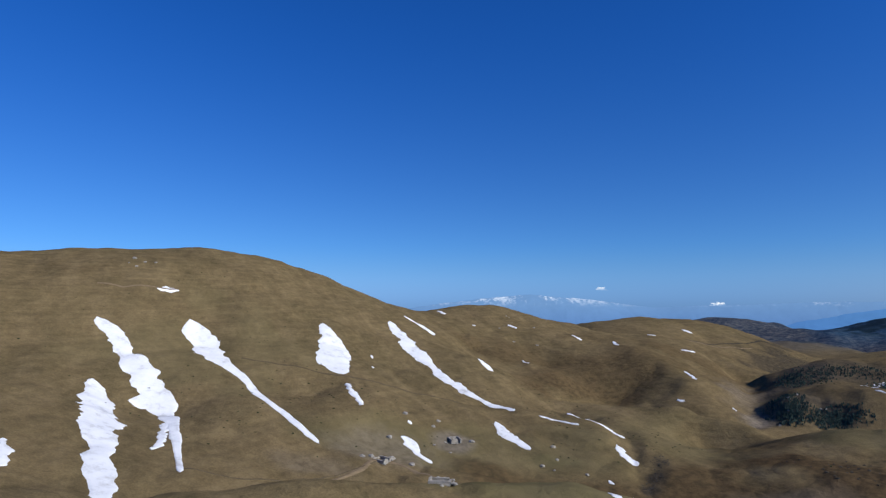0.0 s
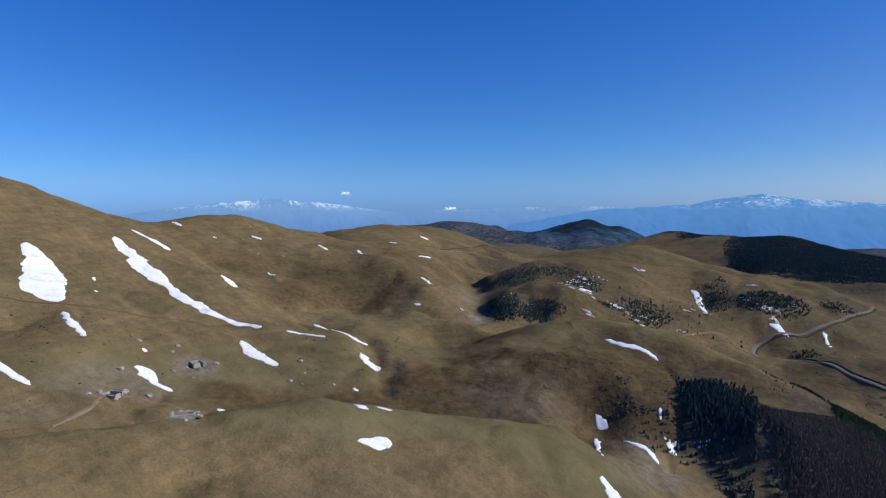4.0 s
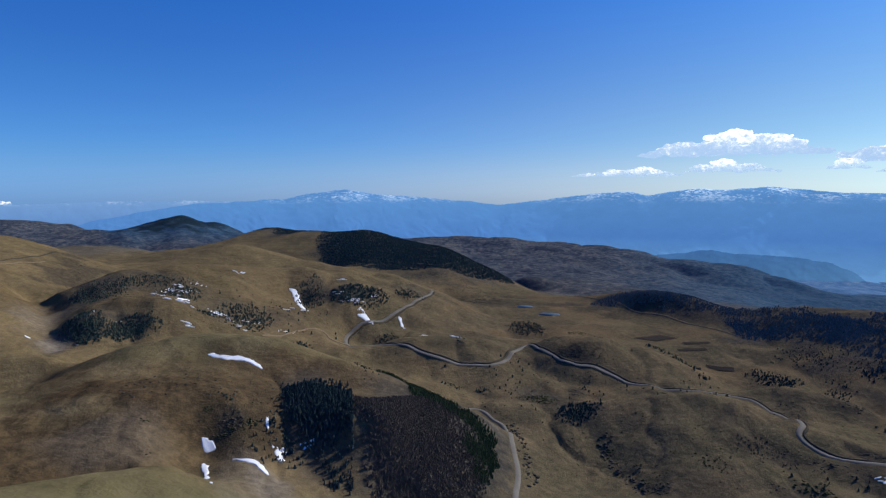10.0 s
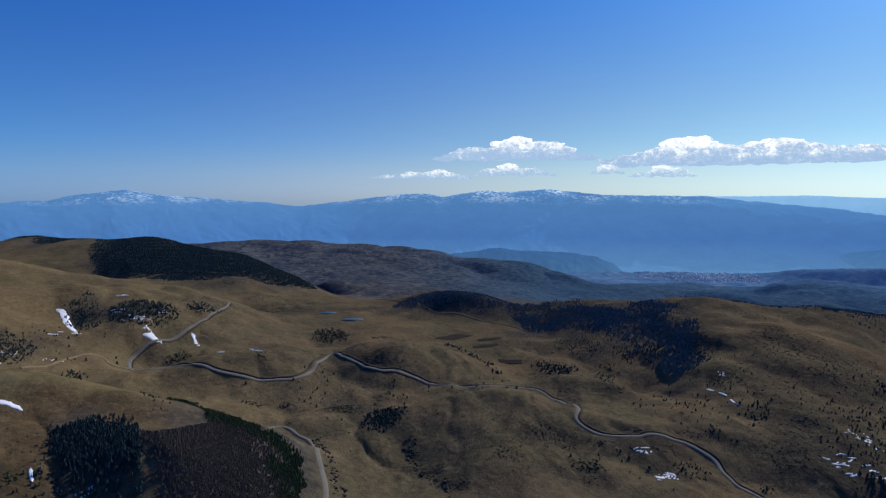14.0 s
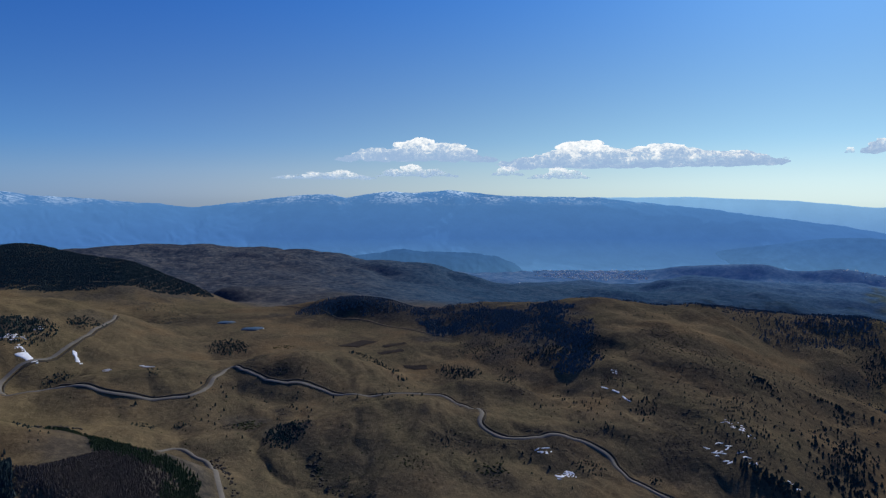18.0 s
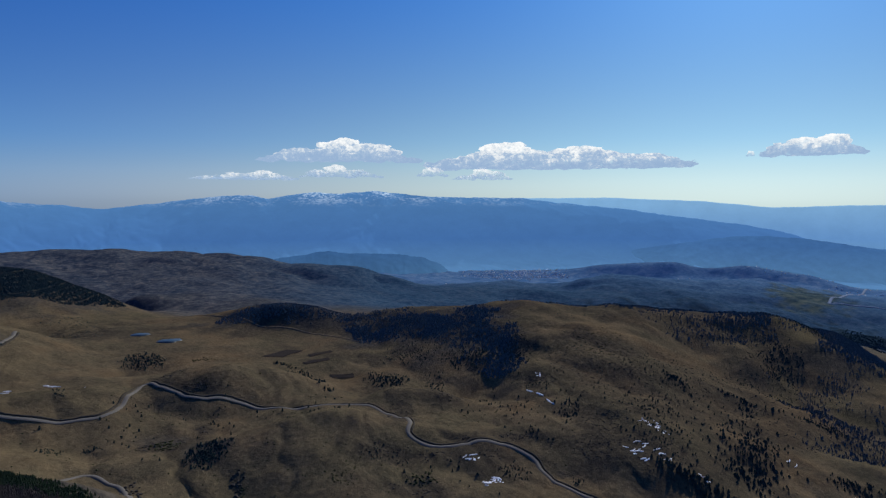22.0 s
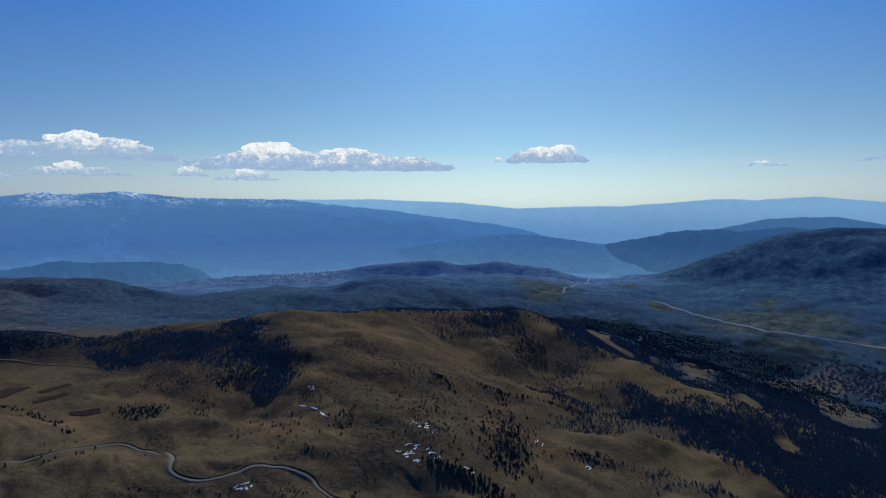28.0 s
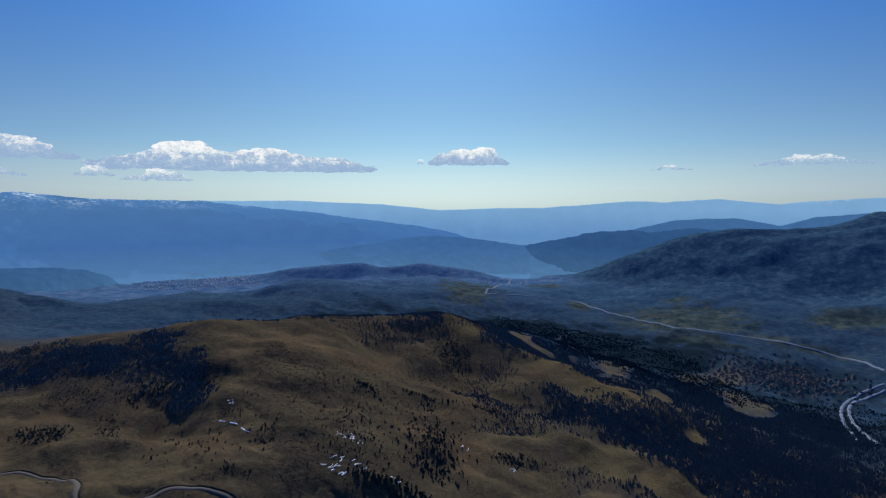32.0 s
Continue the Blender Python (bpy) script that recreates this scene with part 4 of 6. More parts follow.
# land cover, in places shade or sunlight put into the colour, as ellipses in the plan: bearing, distance, half width in
# degrees, half depth as a share of the distance
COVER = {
    # shrub tint also paints shade: some of SHRUBS, and the rim slope at the end
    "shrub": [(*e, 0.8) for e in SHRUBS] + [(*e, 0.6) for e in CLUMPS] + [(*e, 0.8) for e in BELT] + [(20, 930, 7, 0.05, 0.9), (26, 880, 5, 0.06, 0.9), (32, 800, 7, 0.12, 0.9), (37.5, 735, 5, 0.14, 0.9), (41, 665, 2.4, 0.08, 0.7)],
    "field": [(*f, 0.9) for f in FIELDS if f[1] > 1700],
    # wood at -12.6 and -15.2 darkens two grassy knobs' shaded faces
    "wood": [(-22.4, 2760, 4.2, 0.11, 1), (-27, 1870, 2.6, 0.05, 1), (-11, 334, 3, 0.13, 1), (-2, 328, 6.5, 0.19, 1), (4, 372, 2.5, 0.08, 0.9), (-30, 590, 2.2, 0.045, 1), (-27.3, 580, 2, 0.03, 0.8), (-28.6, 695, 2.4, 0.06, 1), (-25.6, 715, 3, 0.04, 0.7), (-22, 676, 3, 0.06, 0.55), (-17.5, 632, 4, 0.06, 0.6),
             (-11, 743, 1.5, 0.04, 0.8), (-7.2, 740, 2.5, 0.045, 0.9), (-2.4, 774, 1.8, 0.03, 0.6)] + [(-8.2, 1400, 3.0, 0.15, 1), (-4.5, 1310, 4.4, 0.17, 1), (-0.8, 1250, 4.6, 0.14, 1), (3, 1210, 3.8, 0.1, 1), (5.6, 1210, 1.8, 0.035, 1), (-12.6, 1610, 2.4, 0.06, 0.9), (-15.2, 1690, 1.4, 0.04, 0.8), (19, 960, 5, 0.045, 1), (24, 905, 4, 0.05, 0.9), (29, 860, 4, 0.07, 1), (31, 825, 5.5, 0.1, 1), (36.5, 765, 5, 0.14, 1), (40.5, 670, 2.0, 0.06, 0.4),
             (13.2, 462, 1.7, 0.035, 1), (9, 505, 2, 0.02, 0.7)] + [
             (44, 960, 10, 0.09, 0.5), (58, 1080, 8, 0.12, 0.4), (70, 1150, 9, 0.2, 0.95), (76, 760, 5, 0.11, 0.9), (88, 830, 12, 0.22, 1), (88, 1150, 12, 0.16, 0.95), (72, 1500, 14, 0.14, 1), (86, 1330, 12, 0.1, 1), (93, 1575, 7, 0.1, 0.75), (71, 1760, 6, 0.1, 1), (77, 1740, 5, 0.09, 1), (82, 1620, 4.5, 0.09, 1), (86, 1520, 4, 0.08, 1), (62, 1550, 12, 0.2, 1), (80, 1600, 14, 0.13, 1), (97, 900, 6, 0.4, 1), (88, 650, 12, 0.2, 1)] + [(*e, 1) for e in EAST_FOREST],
    "green": [(-13, 430, 16, 0.065, 0.95), (-45, 240, 26, 0.09, 0.85), (-62, 335, 10, 0.07, 0.6), (-80, 420, 8, 0.12, 0.35), (16, 830, 13, 0.17, 0.6), (-50, 350, 9, 0.09, 0.5), (-48.4, 346, 3, 0.03, 0.9), (8, 350, 4, 0.2, 0.5), (-38, 420, 8, 0.1, 0.4), (24, 630, 4, 0.04, 0.6), (85, 2120, 6, 0.07, 0.9)],
    "heath_shade": [(-18, 362, 13, 0.13, 0.95), (21, 455, 5, 0.06, 0.5), (46, 560, 13, 0.22, 0.15), (-26, 700, 14, 0.2, 0.3), (14, 545, 9, 0.07, 0.3), (20, 757, 1.3, 0.012, 1), (22.6, 721, 0.7, 0.008, 1), (25.5, 624, 1, 0.006, 1), (12.5, 569, 1.8, 0.02, 0.8), (33, 480, 6, 0.1, 0.5), (58, 640, 8, 0.18, 0.1), (-40, 660, 4, 0.06, 0.4), (25, 435, 12, 0.14, 0.8), (4, 330, 4, 0.1, 0.4)] + [(-46, 308, 9, 0.08, 0.75), (-34, 325, 8, 0.11, 0.8), (-25, 330, 6, 0.08, 0.7), (-52, 660, 6, 0.05, 0.5), (-44, 640, 5, 0.06, 0.5), (-36, 760, 4, 0.08, 0.5), (20, 440, 6, 0.05, 0.6), (30, 520, 4, 0.05, 0.5)] + HEATH_SHADES,
    "bare": [(-32, 572, 1.3, 0.05, 0.8), (-57.6, 351, 1.6, 0.025, 0.7), (-28.4, 325, 3.5, 0.05, 0.22), (-16.5, 285, 2, 0.05, 0.6), (-33, 640, 2, 0.08, 0.4), (-64, 320, 4, 0.06, 0.4), (93, 1560, 4, 0.07, 0.25), (5, 385, 0.6, 0.03, 0.5)] + BARES,
}


def cover_mask(kind, x, y, soft=0.45, rough=0.8):
    az, ld = np.degrees(np.arctan2(x, y)), np.log(np.maximum(np.hypot(x, y), 1))
    ragged = rough * fbm(x / 30, y / 30, 4, 91)
    total = np.zeros_like(az)
    for a, d, wa, wd, k in COVER[kind]:
        r = np.hypot((az - a) / wa, (ld - math.log(d)) / wd)
        total = np.maximum(total, k * (1 - step(r + ragged, 1 - soft, 1 + soft)))
    if kind == "wood":
        for a, d, wa, wd in CLEARINGS:
            r = np.hypot((az - a) / wa, (ld - math.log(d)) / wd)
            total *= step(r + ragged, 1 - soft, 1 + soft)
    return total * (0.65 if kind == "wood" else 1.0)

def build_ground():
    fine = np.arange(-99, 105.01, 0.2)
    coarse = np.arange(107, 261 - 2, 3.0)
    az = np.concatenate([fine, coarse])
    rings = np.concatenate([[4, 20, 45, 75, 100], np.exp(np.arange(math.log(120), math.log(4950), 0.0075)), [4960]])
    d, a = np.meshgrid(rings, az, indexing="ij")
    x, y = polar(a.ravel(), d.ravel())
    z = ground_z(x, y)
    dist = d.ravel()
    # a smooth hollow under the start of the flight
    below = np.clip((dist - 45) / 75, 0, 1)
    z = z * below + z[(dist > 110) & (dist < 125)].mean() * (1 - below)
    edge = dist + 260 * fbm(x / 500, y / 500, 4, 55)
    az_w = np.degrees(np.arctan2(x, y))
    start = np.interp(az_w, [-60, -35, -20, -5, 10, 30, 45, 60, 75, 100], [2200, 1700, 1500, 1450, 1150, 1000, 960, 1150, 1000, 850])
    cover = {k: cover_mask(k, x, y, 0.45 if k != "shrub" else 0.7, 0.8 if k != "shrub" else 1.7) for k in COVER}
    # by bearing: the sunward side gets the darker backlit tone
    cover["backlit_turf"] = np.clip(0.9 * step(az_w + 8 * fbm(x / 130, y / 130, 3, 61), -12, 16) + 0.35 * step(az_w, -36, -10), 0, 1) * (az_w < 120)
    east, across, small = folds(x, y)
    # folds below zero get the dark tint, for their shrubs and shade together
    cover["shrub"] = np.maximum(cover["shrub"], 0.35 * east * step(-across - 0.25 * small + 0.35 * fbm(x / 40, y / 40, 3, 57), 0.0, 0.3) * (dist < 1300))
    # masks by distance and bearing for the haze tones in the ground's colour
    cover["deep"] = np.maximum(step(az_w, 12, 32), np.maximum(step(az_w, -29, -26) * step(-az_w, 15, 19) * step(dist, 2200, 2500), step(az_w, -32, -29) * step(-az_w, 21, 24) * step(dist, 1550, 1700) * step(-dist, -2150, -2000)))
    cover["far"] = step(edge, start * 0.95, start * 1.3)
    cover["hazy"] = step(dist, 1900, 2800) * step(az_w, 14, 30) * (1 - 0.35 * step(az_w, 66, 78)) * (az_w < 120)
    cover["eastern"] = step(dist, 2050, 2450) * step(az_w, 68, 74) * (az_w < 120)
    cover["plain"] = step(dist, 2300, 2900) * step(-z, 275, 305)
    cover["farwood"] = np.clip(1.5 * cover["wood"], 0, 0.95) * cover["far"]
    open_ground = np.zeros_like(x)
    for a, d0, wa, wd in CLEARINGS:
        r = np.hypot((az_w - a) / wa, np.log(dist / d0) / (wd if wd < 0.1 else 0.6 * wd)) + 0.5 * fbm(x / 30, y / 30, 4, 91)
        open_ground = np.maximum(open_ground, 1 - step(r, 0.7, 1.2))
    cover["far"] *= 1 - 0.7 * open_ground
    cover["farwood"] *= 1 - open_ground
    cover["backlit_turf"] *= 1 - 0.7 * open_ground
    cover["green"] = np.maximum(cover["green"], 0.5 * open_ground)
    cols, rows = len(az), len(rings)
    quads = grid_quads(rows, cols, True)[:, ::-1]
    verts = np.concatenate([np.stack([x, y, z], 1), [[0, 0, z[:cols].mean()]]])
    cover = {key: np.append(v, 0) for key, v in cover.items()}
    i = np.arange(cols)
    middle = np.stack([np.full(cols, len(verts) - 1), (i + 1) % cols, i], 1)
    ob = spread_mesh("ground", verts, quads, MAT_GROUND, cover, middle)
    return tagged(ob, "rolling dry brown mountain pasture running down to a wooded valley", "ground", kind="structure")


build_ground()

# ---- far mountains, standing behind the valley ----
def mountain_range(name, label, crest, foot_d, foot_z, mat, seed, rough=1.0):
    c = np.array(crest, float)
    az = np.arange(c[0, 0], c[-1, 0], 0.08)
    top_d, top_z = np.interp(az, c[:, 0], c[:, 1]), np.interp(az, c[:, 0], c[:, 2])
    kernel = np.hanning(15)
    pad = np.pad(top_z, 7, mode="edge")
    top_z = np.convolve(pad, kernel / kernel.sum(), "valid")
    jag = rough * 8 * fbm(az / 1.1, az * 0 + seed, 4, seed, 0.6)
    s = np.linspace(0, 1, 70)
    S, A = np.meshgrid(s, az, indexing="ij")
    D = foot_d + (top_d[None] - foot_d) * S
    rise = S**1.15 * 0.55 + step(S, 0.25, 1.0) * 0.45
    warp = A + 1.4 * fbm(A / 3, D / 300, 3, seed + 9)
    spur = np.abs(fbm(warp / 4.5 + D / 900, D / 500, 4, seed + 3, 0.6))
    Z = foot_z + (top_z[None] - foot_z) * rise - rough * 48 * spur * np.sin(np.pi * np.minimum(S, 0.97)) ** 0.8 + jag[None] * S**8
    x, y = polar(A.ravel(), D.ravel())
    bx, by = polar(az, np.full_like(az, 4975.0))
    verts = np.concatenate([np.stack([x, y, Z.ravel()], 1), np.stack([bx, by, np.full_like(az, foot_z - 10)], 1)])
    quads = grid_quads(len(s) + 1, len(az))[:, ::-1]
    ob = spread_mesh(name, verts, quads, mat)
    return tagged(ob, label, "mountain range", kind="structure")


# haze is put into these blues, and the slopes glow to keep it even
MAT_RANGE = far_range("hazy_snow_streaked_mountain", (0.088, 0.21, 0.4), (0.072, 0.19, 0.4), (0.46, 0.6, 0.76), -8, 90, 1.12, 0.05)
MAT_PALE_RANGE = far_range("haze_pale_far_mountain", (0.16, 0.34, 0.56), (0.24, 0.46, 0.7), (0.6, 0.7, 0.82), 30, 140, 1.0)
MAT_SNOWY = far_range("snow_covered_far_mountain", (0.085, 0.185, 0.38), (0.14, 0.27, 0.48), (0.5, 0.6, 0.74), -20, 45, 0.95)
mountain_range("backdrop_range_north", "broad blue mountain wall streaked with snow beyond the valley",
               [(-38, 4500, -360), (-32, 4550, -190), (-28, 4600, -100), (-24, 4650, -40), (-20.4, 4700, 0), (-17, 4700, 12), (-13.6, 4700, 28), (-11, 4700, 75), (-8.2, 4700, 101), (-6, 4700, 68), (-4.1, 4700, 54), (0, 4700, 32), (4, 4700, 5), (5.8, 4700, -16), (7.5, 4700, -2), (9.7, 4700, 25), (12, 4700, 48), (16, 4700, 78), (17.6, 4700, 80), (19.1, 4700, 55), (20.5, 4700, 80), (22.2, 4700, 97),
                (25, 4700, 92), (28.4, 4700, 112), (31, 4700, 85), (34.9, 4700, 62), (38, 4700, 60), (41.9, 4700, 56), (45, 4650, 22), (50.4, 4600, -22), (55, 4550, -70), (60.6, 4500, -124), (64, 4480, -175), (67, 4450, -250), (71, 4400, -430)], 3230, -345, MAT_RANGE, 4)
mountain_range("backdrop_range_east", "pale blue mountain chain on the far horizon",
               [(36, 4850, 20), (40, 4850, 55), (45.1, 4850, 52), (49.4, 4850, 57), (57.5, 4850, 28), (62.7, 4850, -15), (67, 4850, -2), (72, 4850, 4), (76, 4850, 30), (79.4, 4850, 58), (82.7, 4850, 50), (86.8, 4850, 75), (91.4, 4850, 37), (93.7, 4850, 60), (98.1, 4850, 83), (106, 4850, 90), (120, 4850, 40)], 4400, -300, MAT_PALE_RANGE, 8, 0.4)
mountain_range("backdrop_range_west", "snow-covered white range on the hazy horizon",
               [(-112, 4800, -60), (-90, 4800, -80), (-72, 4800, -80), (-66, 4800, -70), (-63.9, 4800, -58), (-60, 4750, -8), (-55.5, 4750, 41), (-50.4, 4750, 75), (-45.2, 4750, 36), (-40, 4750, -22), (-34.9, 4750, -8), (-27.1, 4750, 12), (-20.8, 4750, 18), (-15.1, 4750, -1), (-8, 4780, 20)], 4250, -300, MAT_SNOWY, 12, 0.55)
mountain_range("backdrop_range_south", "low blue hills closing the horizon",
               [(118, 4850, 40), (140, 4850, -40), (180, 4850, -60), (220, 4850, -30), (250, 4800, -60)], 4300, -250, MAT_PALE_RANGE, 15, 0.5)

# nearer ridges: the same glowing haze colours, a little darker
MAT_FOOTHILL = far_range("haze_blue_foothill", (0.075, 0.19, 0.36), (0.046, 0.13, 0.28), (0.5, 0.6, 0.7), 400, 500, 0.8, 0.14)
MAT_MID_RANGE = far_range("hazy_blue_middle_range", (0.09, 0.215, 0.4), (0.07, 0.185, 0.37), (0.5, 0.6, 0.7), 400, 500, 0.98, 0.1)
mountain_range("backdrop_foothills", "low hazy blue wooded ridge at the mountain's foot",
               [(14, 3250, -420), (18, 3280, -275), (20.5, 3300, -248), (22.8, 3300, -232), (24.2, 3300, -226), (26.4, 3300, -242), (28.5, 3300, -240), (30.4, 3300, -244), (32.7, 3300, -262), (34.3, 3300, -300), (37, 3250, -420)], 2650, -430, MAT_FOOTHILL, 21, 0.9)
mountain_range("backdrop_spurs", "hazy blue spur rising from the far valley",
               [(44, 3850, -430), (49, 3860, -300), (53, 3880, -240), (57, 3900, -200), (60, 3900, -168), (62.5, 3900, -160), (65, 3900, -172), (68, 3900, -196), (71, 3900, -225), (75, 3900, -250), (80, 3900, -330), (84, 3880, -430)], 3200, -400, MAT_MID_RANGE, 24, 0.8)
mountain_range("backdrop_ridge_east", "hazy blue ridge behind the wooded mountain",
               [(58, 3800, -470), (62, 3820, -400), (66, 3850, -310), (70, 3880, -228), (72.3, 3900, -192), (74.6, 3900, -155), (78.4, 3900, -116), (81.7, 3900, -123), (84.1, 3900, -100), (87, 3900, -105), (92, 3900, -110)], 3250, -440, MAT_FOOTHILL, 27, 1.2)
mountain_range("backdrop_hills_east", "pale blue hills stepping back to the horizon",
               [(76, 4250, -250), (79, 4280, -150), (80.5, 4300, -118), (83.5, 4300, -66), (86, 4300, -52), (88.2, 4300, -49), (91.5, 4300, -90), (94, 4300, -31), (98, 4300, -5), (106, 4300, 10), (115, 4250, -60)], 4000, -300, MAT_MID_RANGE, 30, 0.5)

# ---- plan of lying snow as lines of (x, y, half width), and of the roads ----
SNOW = [
    [(-449, 20, 4.1), (-428, 31, 7.1), (-400, 37, 9.2), (-378, 43, 10.5), (-359, 47, 9.3), (-330, 48, 4.6), (-289, 45, 2.2), (-255, 41, 1.5)],
    [(-360, 32, 4.0), (-360, 39, 6.7), (-363, 45, 6.7)],
    [(-325, 45, 1.8), (-293, 39, 2.2), (-281, 34, 1.3)],
    [(-372, 16, 4.8), (-349, 17, 10.3), (-317, 17, 11.1), (-287, 15, 7.5), (-260, 15, 5.8), (-225, 14, 5.1)],
    [(-455, 76, 5.9), (-441, 79, 10.2), (-415, 83, 10.4), (-397, 88, 5.2), (-378, 94, 3.6), (-342, 100, 3.0), (-311, 106, 2.4), (-294, 110, 1.2)],
    [(-457, 173, 5.4), (-429, 168, 10.9), (-396, 158, 11.7), (-378, 158, 6.8)],
    [(-366, 154, 2.9), (-347, 151, 3.1), (-327, 148, 2.0)],
]
SNOW += [
    [(-423, 198, 2.6), (-419, 197, 2.5)],
    [(-397, 186, 2.8), (-397, 188, 2.8)],
    [(-506, 255, 5.2), (-464, 247, 8.6), (-437, 243, 8.2), (-408, 243, 5.2), (-375, 243, 5.7), (-356, 247, 3.2), (-338, 252, 4.7), (-321, 251, 1.9)],
    [(-542, 288, 4.5), (-527, 296, 5.5), (-506, 302, 3.2)],
    [(-313, 230, 2.2), (-299, 227, 6.3), (-285, 227, 3.4), (-275, 226, 1.3)],
    [(-302, 159, 3.2), (-299, 162, 5.7), (-287, 161, 2.5), (-277, 164, 1.2)],
    [(-471, 329, 2.6), (-413, 296, 6.5), (-403, 295, 3.7)],
]
SNOW += [
    [(-418, 339, 2.0), (-414, 357, 6.0), (-413, 372, 2.6)],
    [(-347, 320, 1.7), (-309, 308, 4.9), (-289, 305, 4.7), (-274, 299, 3.0)],
    [(-311, 263, 1.5), (-301, 271, 2.3), (-287, 274, 1.1)],
    [(-257, 274, 2.1), (-246, 270, 4.1), (-237, 269, 2.7)],
    [(-229, 238, 2.2), (-225, 238, 1.9)],
    [(-481, 58, 1.8), (-483, 66, 3.6), (-484, 73, 1.3)],
    [(-545, 512, 2.7), (-529, 513, 3.4)],
]
SNOW += [
    [(-511, 544, 2.0), (-478, 531, 2.6)],
    [(-591, 453, 2.0), (-579, 458, 2.0)],
    [(-386, 506, 2.3), (-364, 492, 2.2)],
    [(-355, 453, 2.1), (-348, 454, 1.6)],
    [(-653, 395, 2.8), (-633, 391, 3.4)],
    [(-326, 488, 2.2), (-321, 485, 1.6)],
    [(-567, 668, 3.2), (-557, 673, 3.2)],
]
SNOW += [
    [(-591, 771, 3.5), (-579, 778, 3.5)],
    [(-497, 644, 2.2), (-489, 661, 2.3)],
    [(-506, 407, 2.4), (-491, 402, 2.9)],
    [(-597, 407, 2.6), (-595, 410, 2.0)],
    [(-315, 170, 1.7), (-313, 172, 1.3)],
    [(-248, 116, 1.3), (-246, 119, 1.3)],
    [(-245, 166, 1.4), (-238, 171, 1.4)],
]
SNOW += [
    [(-269, -15, 2.5), (-256, -14, 2.4), (-245, -14, 1.4)],
    [(-168, 174, 1.9), (-165, 175, 4.1), (-161, 175, 1.8)],
    [(-166, 185, 1.4), (-159, 187, 1.2)],
    [(-147, 154, 1.7), (-144, 159, 4.6), (-143, 164, 3.0), (-139, 161, 1.3)],
    [(-147, 390, 1.9), (-133, 386, 2.7), (-120, 384, 2.6), (-109, 377, 1.5)],
    [(-121, 308, 1.6), (-116, 306, 2.5), (-113, 305, 0.9)],
    [(-115, 294, 1.8), (-106, 273, 1.4)],
]
SNOW += [
    [(-95, 248, 1.0), (-94, 247, 0.8)],
    [(-86, 226, 1.4), (-81, 221, 2.4), (-74, 217, 2.8)],
    [(-101, 293, 0.9), (-89, 289, 2.1), (-80, 279, 1.1)],
    [(-83, 308, 2.5), (-78, 298, 1.5)],
    [(-92, 323, 1.0), (-90, 317, 1.0)],
    [(-39, 337, 1.9), (-35, 339, 1.3)],
    [(-176, 736, 2.8), (-166, 726, 3.4), (-147, 673, 2.5)],
]
SNOW += [
    [(-162, 661, 2.5), (-157, 654, 1.9)],
    [(-144, 664, 3.1), (-138, 662, 2.5)],
    [(-87, 668, 2.5), (-79, 669, 4.4), (-69, 663, 2.5)],
    [(-43, 690, 2.6), (-36, 671, 2.5)],
    [(-181, 564, 1.6), (-176, 564, 1.6)],
    [(-219, 536, 2.1), (-212, 538, 1.6)],
    [(-126, 780, 2.2), (-117, 779, 1.4)],
]
SNOW += [
    [(-235, 726, 2.1), (-228, 727, 2.1)],
    [(15, 654, 2.4), (23, 650, 1.8)],
    [(37, 632, 2.4), (43, 634, 1.8)],
    [(-18, 648, 1.8), (-15, 646, 1.8)],
    [(-274, 641, 2.9), (-265, 647, 2.9)],
    [(-275, 628, 1.9), (-269, 630, 1.9)],
    [(-264, 631, 2.5), (-256, 635, 2.5)],
]
SNOW += [
    [(-264, 607, 2.7), (-256, 615, 2.8)],
    [(-239, 567, 2.8), (-235, 586, 2.9)],
    [(-252, 563, 2.0), (-244, 562, 2.0)],
    [(-279, 604, 1.8), (-271, 603, 1.8)],
    [(-238, 558, 2.0), (-231, 560, 2.0)],
    [(-230, 566, 1.4), (-226, 569, 1.4)],
    [(-207, 573, 1.4), (-203, 578, 1.4)],
]
SNOW += [
    [(-208, 565, 1.4), (-204, 568, 1.4)],
    [(-176, 586, 1.1), (-171, 586, 1.1)],
    [(-194, 572, 1.1), (-190, 573, 1.1)],
    [(-122, 727, 2.0), (-113, 723, 2.0)],
    [(-90, 690, 1.6), (-83, 692, 1.6)],
    [(-79, 721, 1.3), (-74, 721, 1.3)],
]
SNOW += [
    [(255, 325, 1.8), (260, 322, 1.9)],
    [(266, 326, 1.0), (268, 323, 1.0)],
]
SNOW += [
    [(252, 320, 0.8), (254, 318, 0.8)],
    [(381, 303, 1.2), (383, 300, 1.2)],
    [(395, 306, 1.0), (397, 302, 1.0)],
    [(402, 292, 1.5), (409, 290, 1.5)],
    [(381, 298, 1.0), (383, 295, 1.0)],
    [(381, 289, 1.2), (384, 287, 1.2)],
    [(400, 286, 0.7), (403, 285, 0.7)],
]
SNOW += [
    [(262, 349, 0.9), (265, 347, 0.9)],
    [(256, 326, 1.3), (258, 321, 1.3)],
    [(267, 324, 0.8), (268, 321, 0.8)],
    [(539, 261, 1.2), (543, 258, 1.2)],
    [(549, 210, 1.2), (551, 207, 1.2)],
]
SNOW_LINE = [
    [(387, 427, 0.8), (387, 418, 0.9)],
    [(387, 413, 0.8), (387, 404, 0.9)],
    [(382, 395, 0.8), (379, 387, 0.9)],
    [(379, 387, 0.8), (379, 382, 0.9)],
]
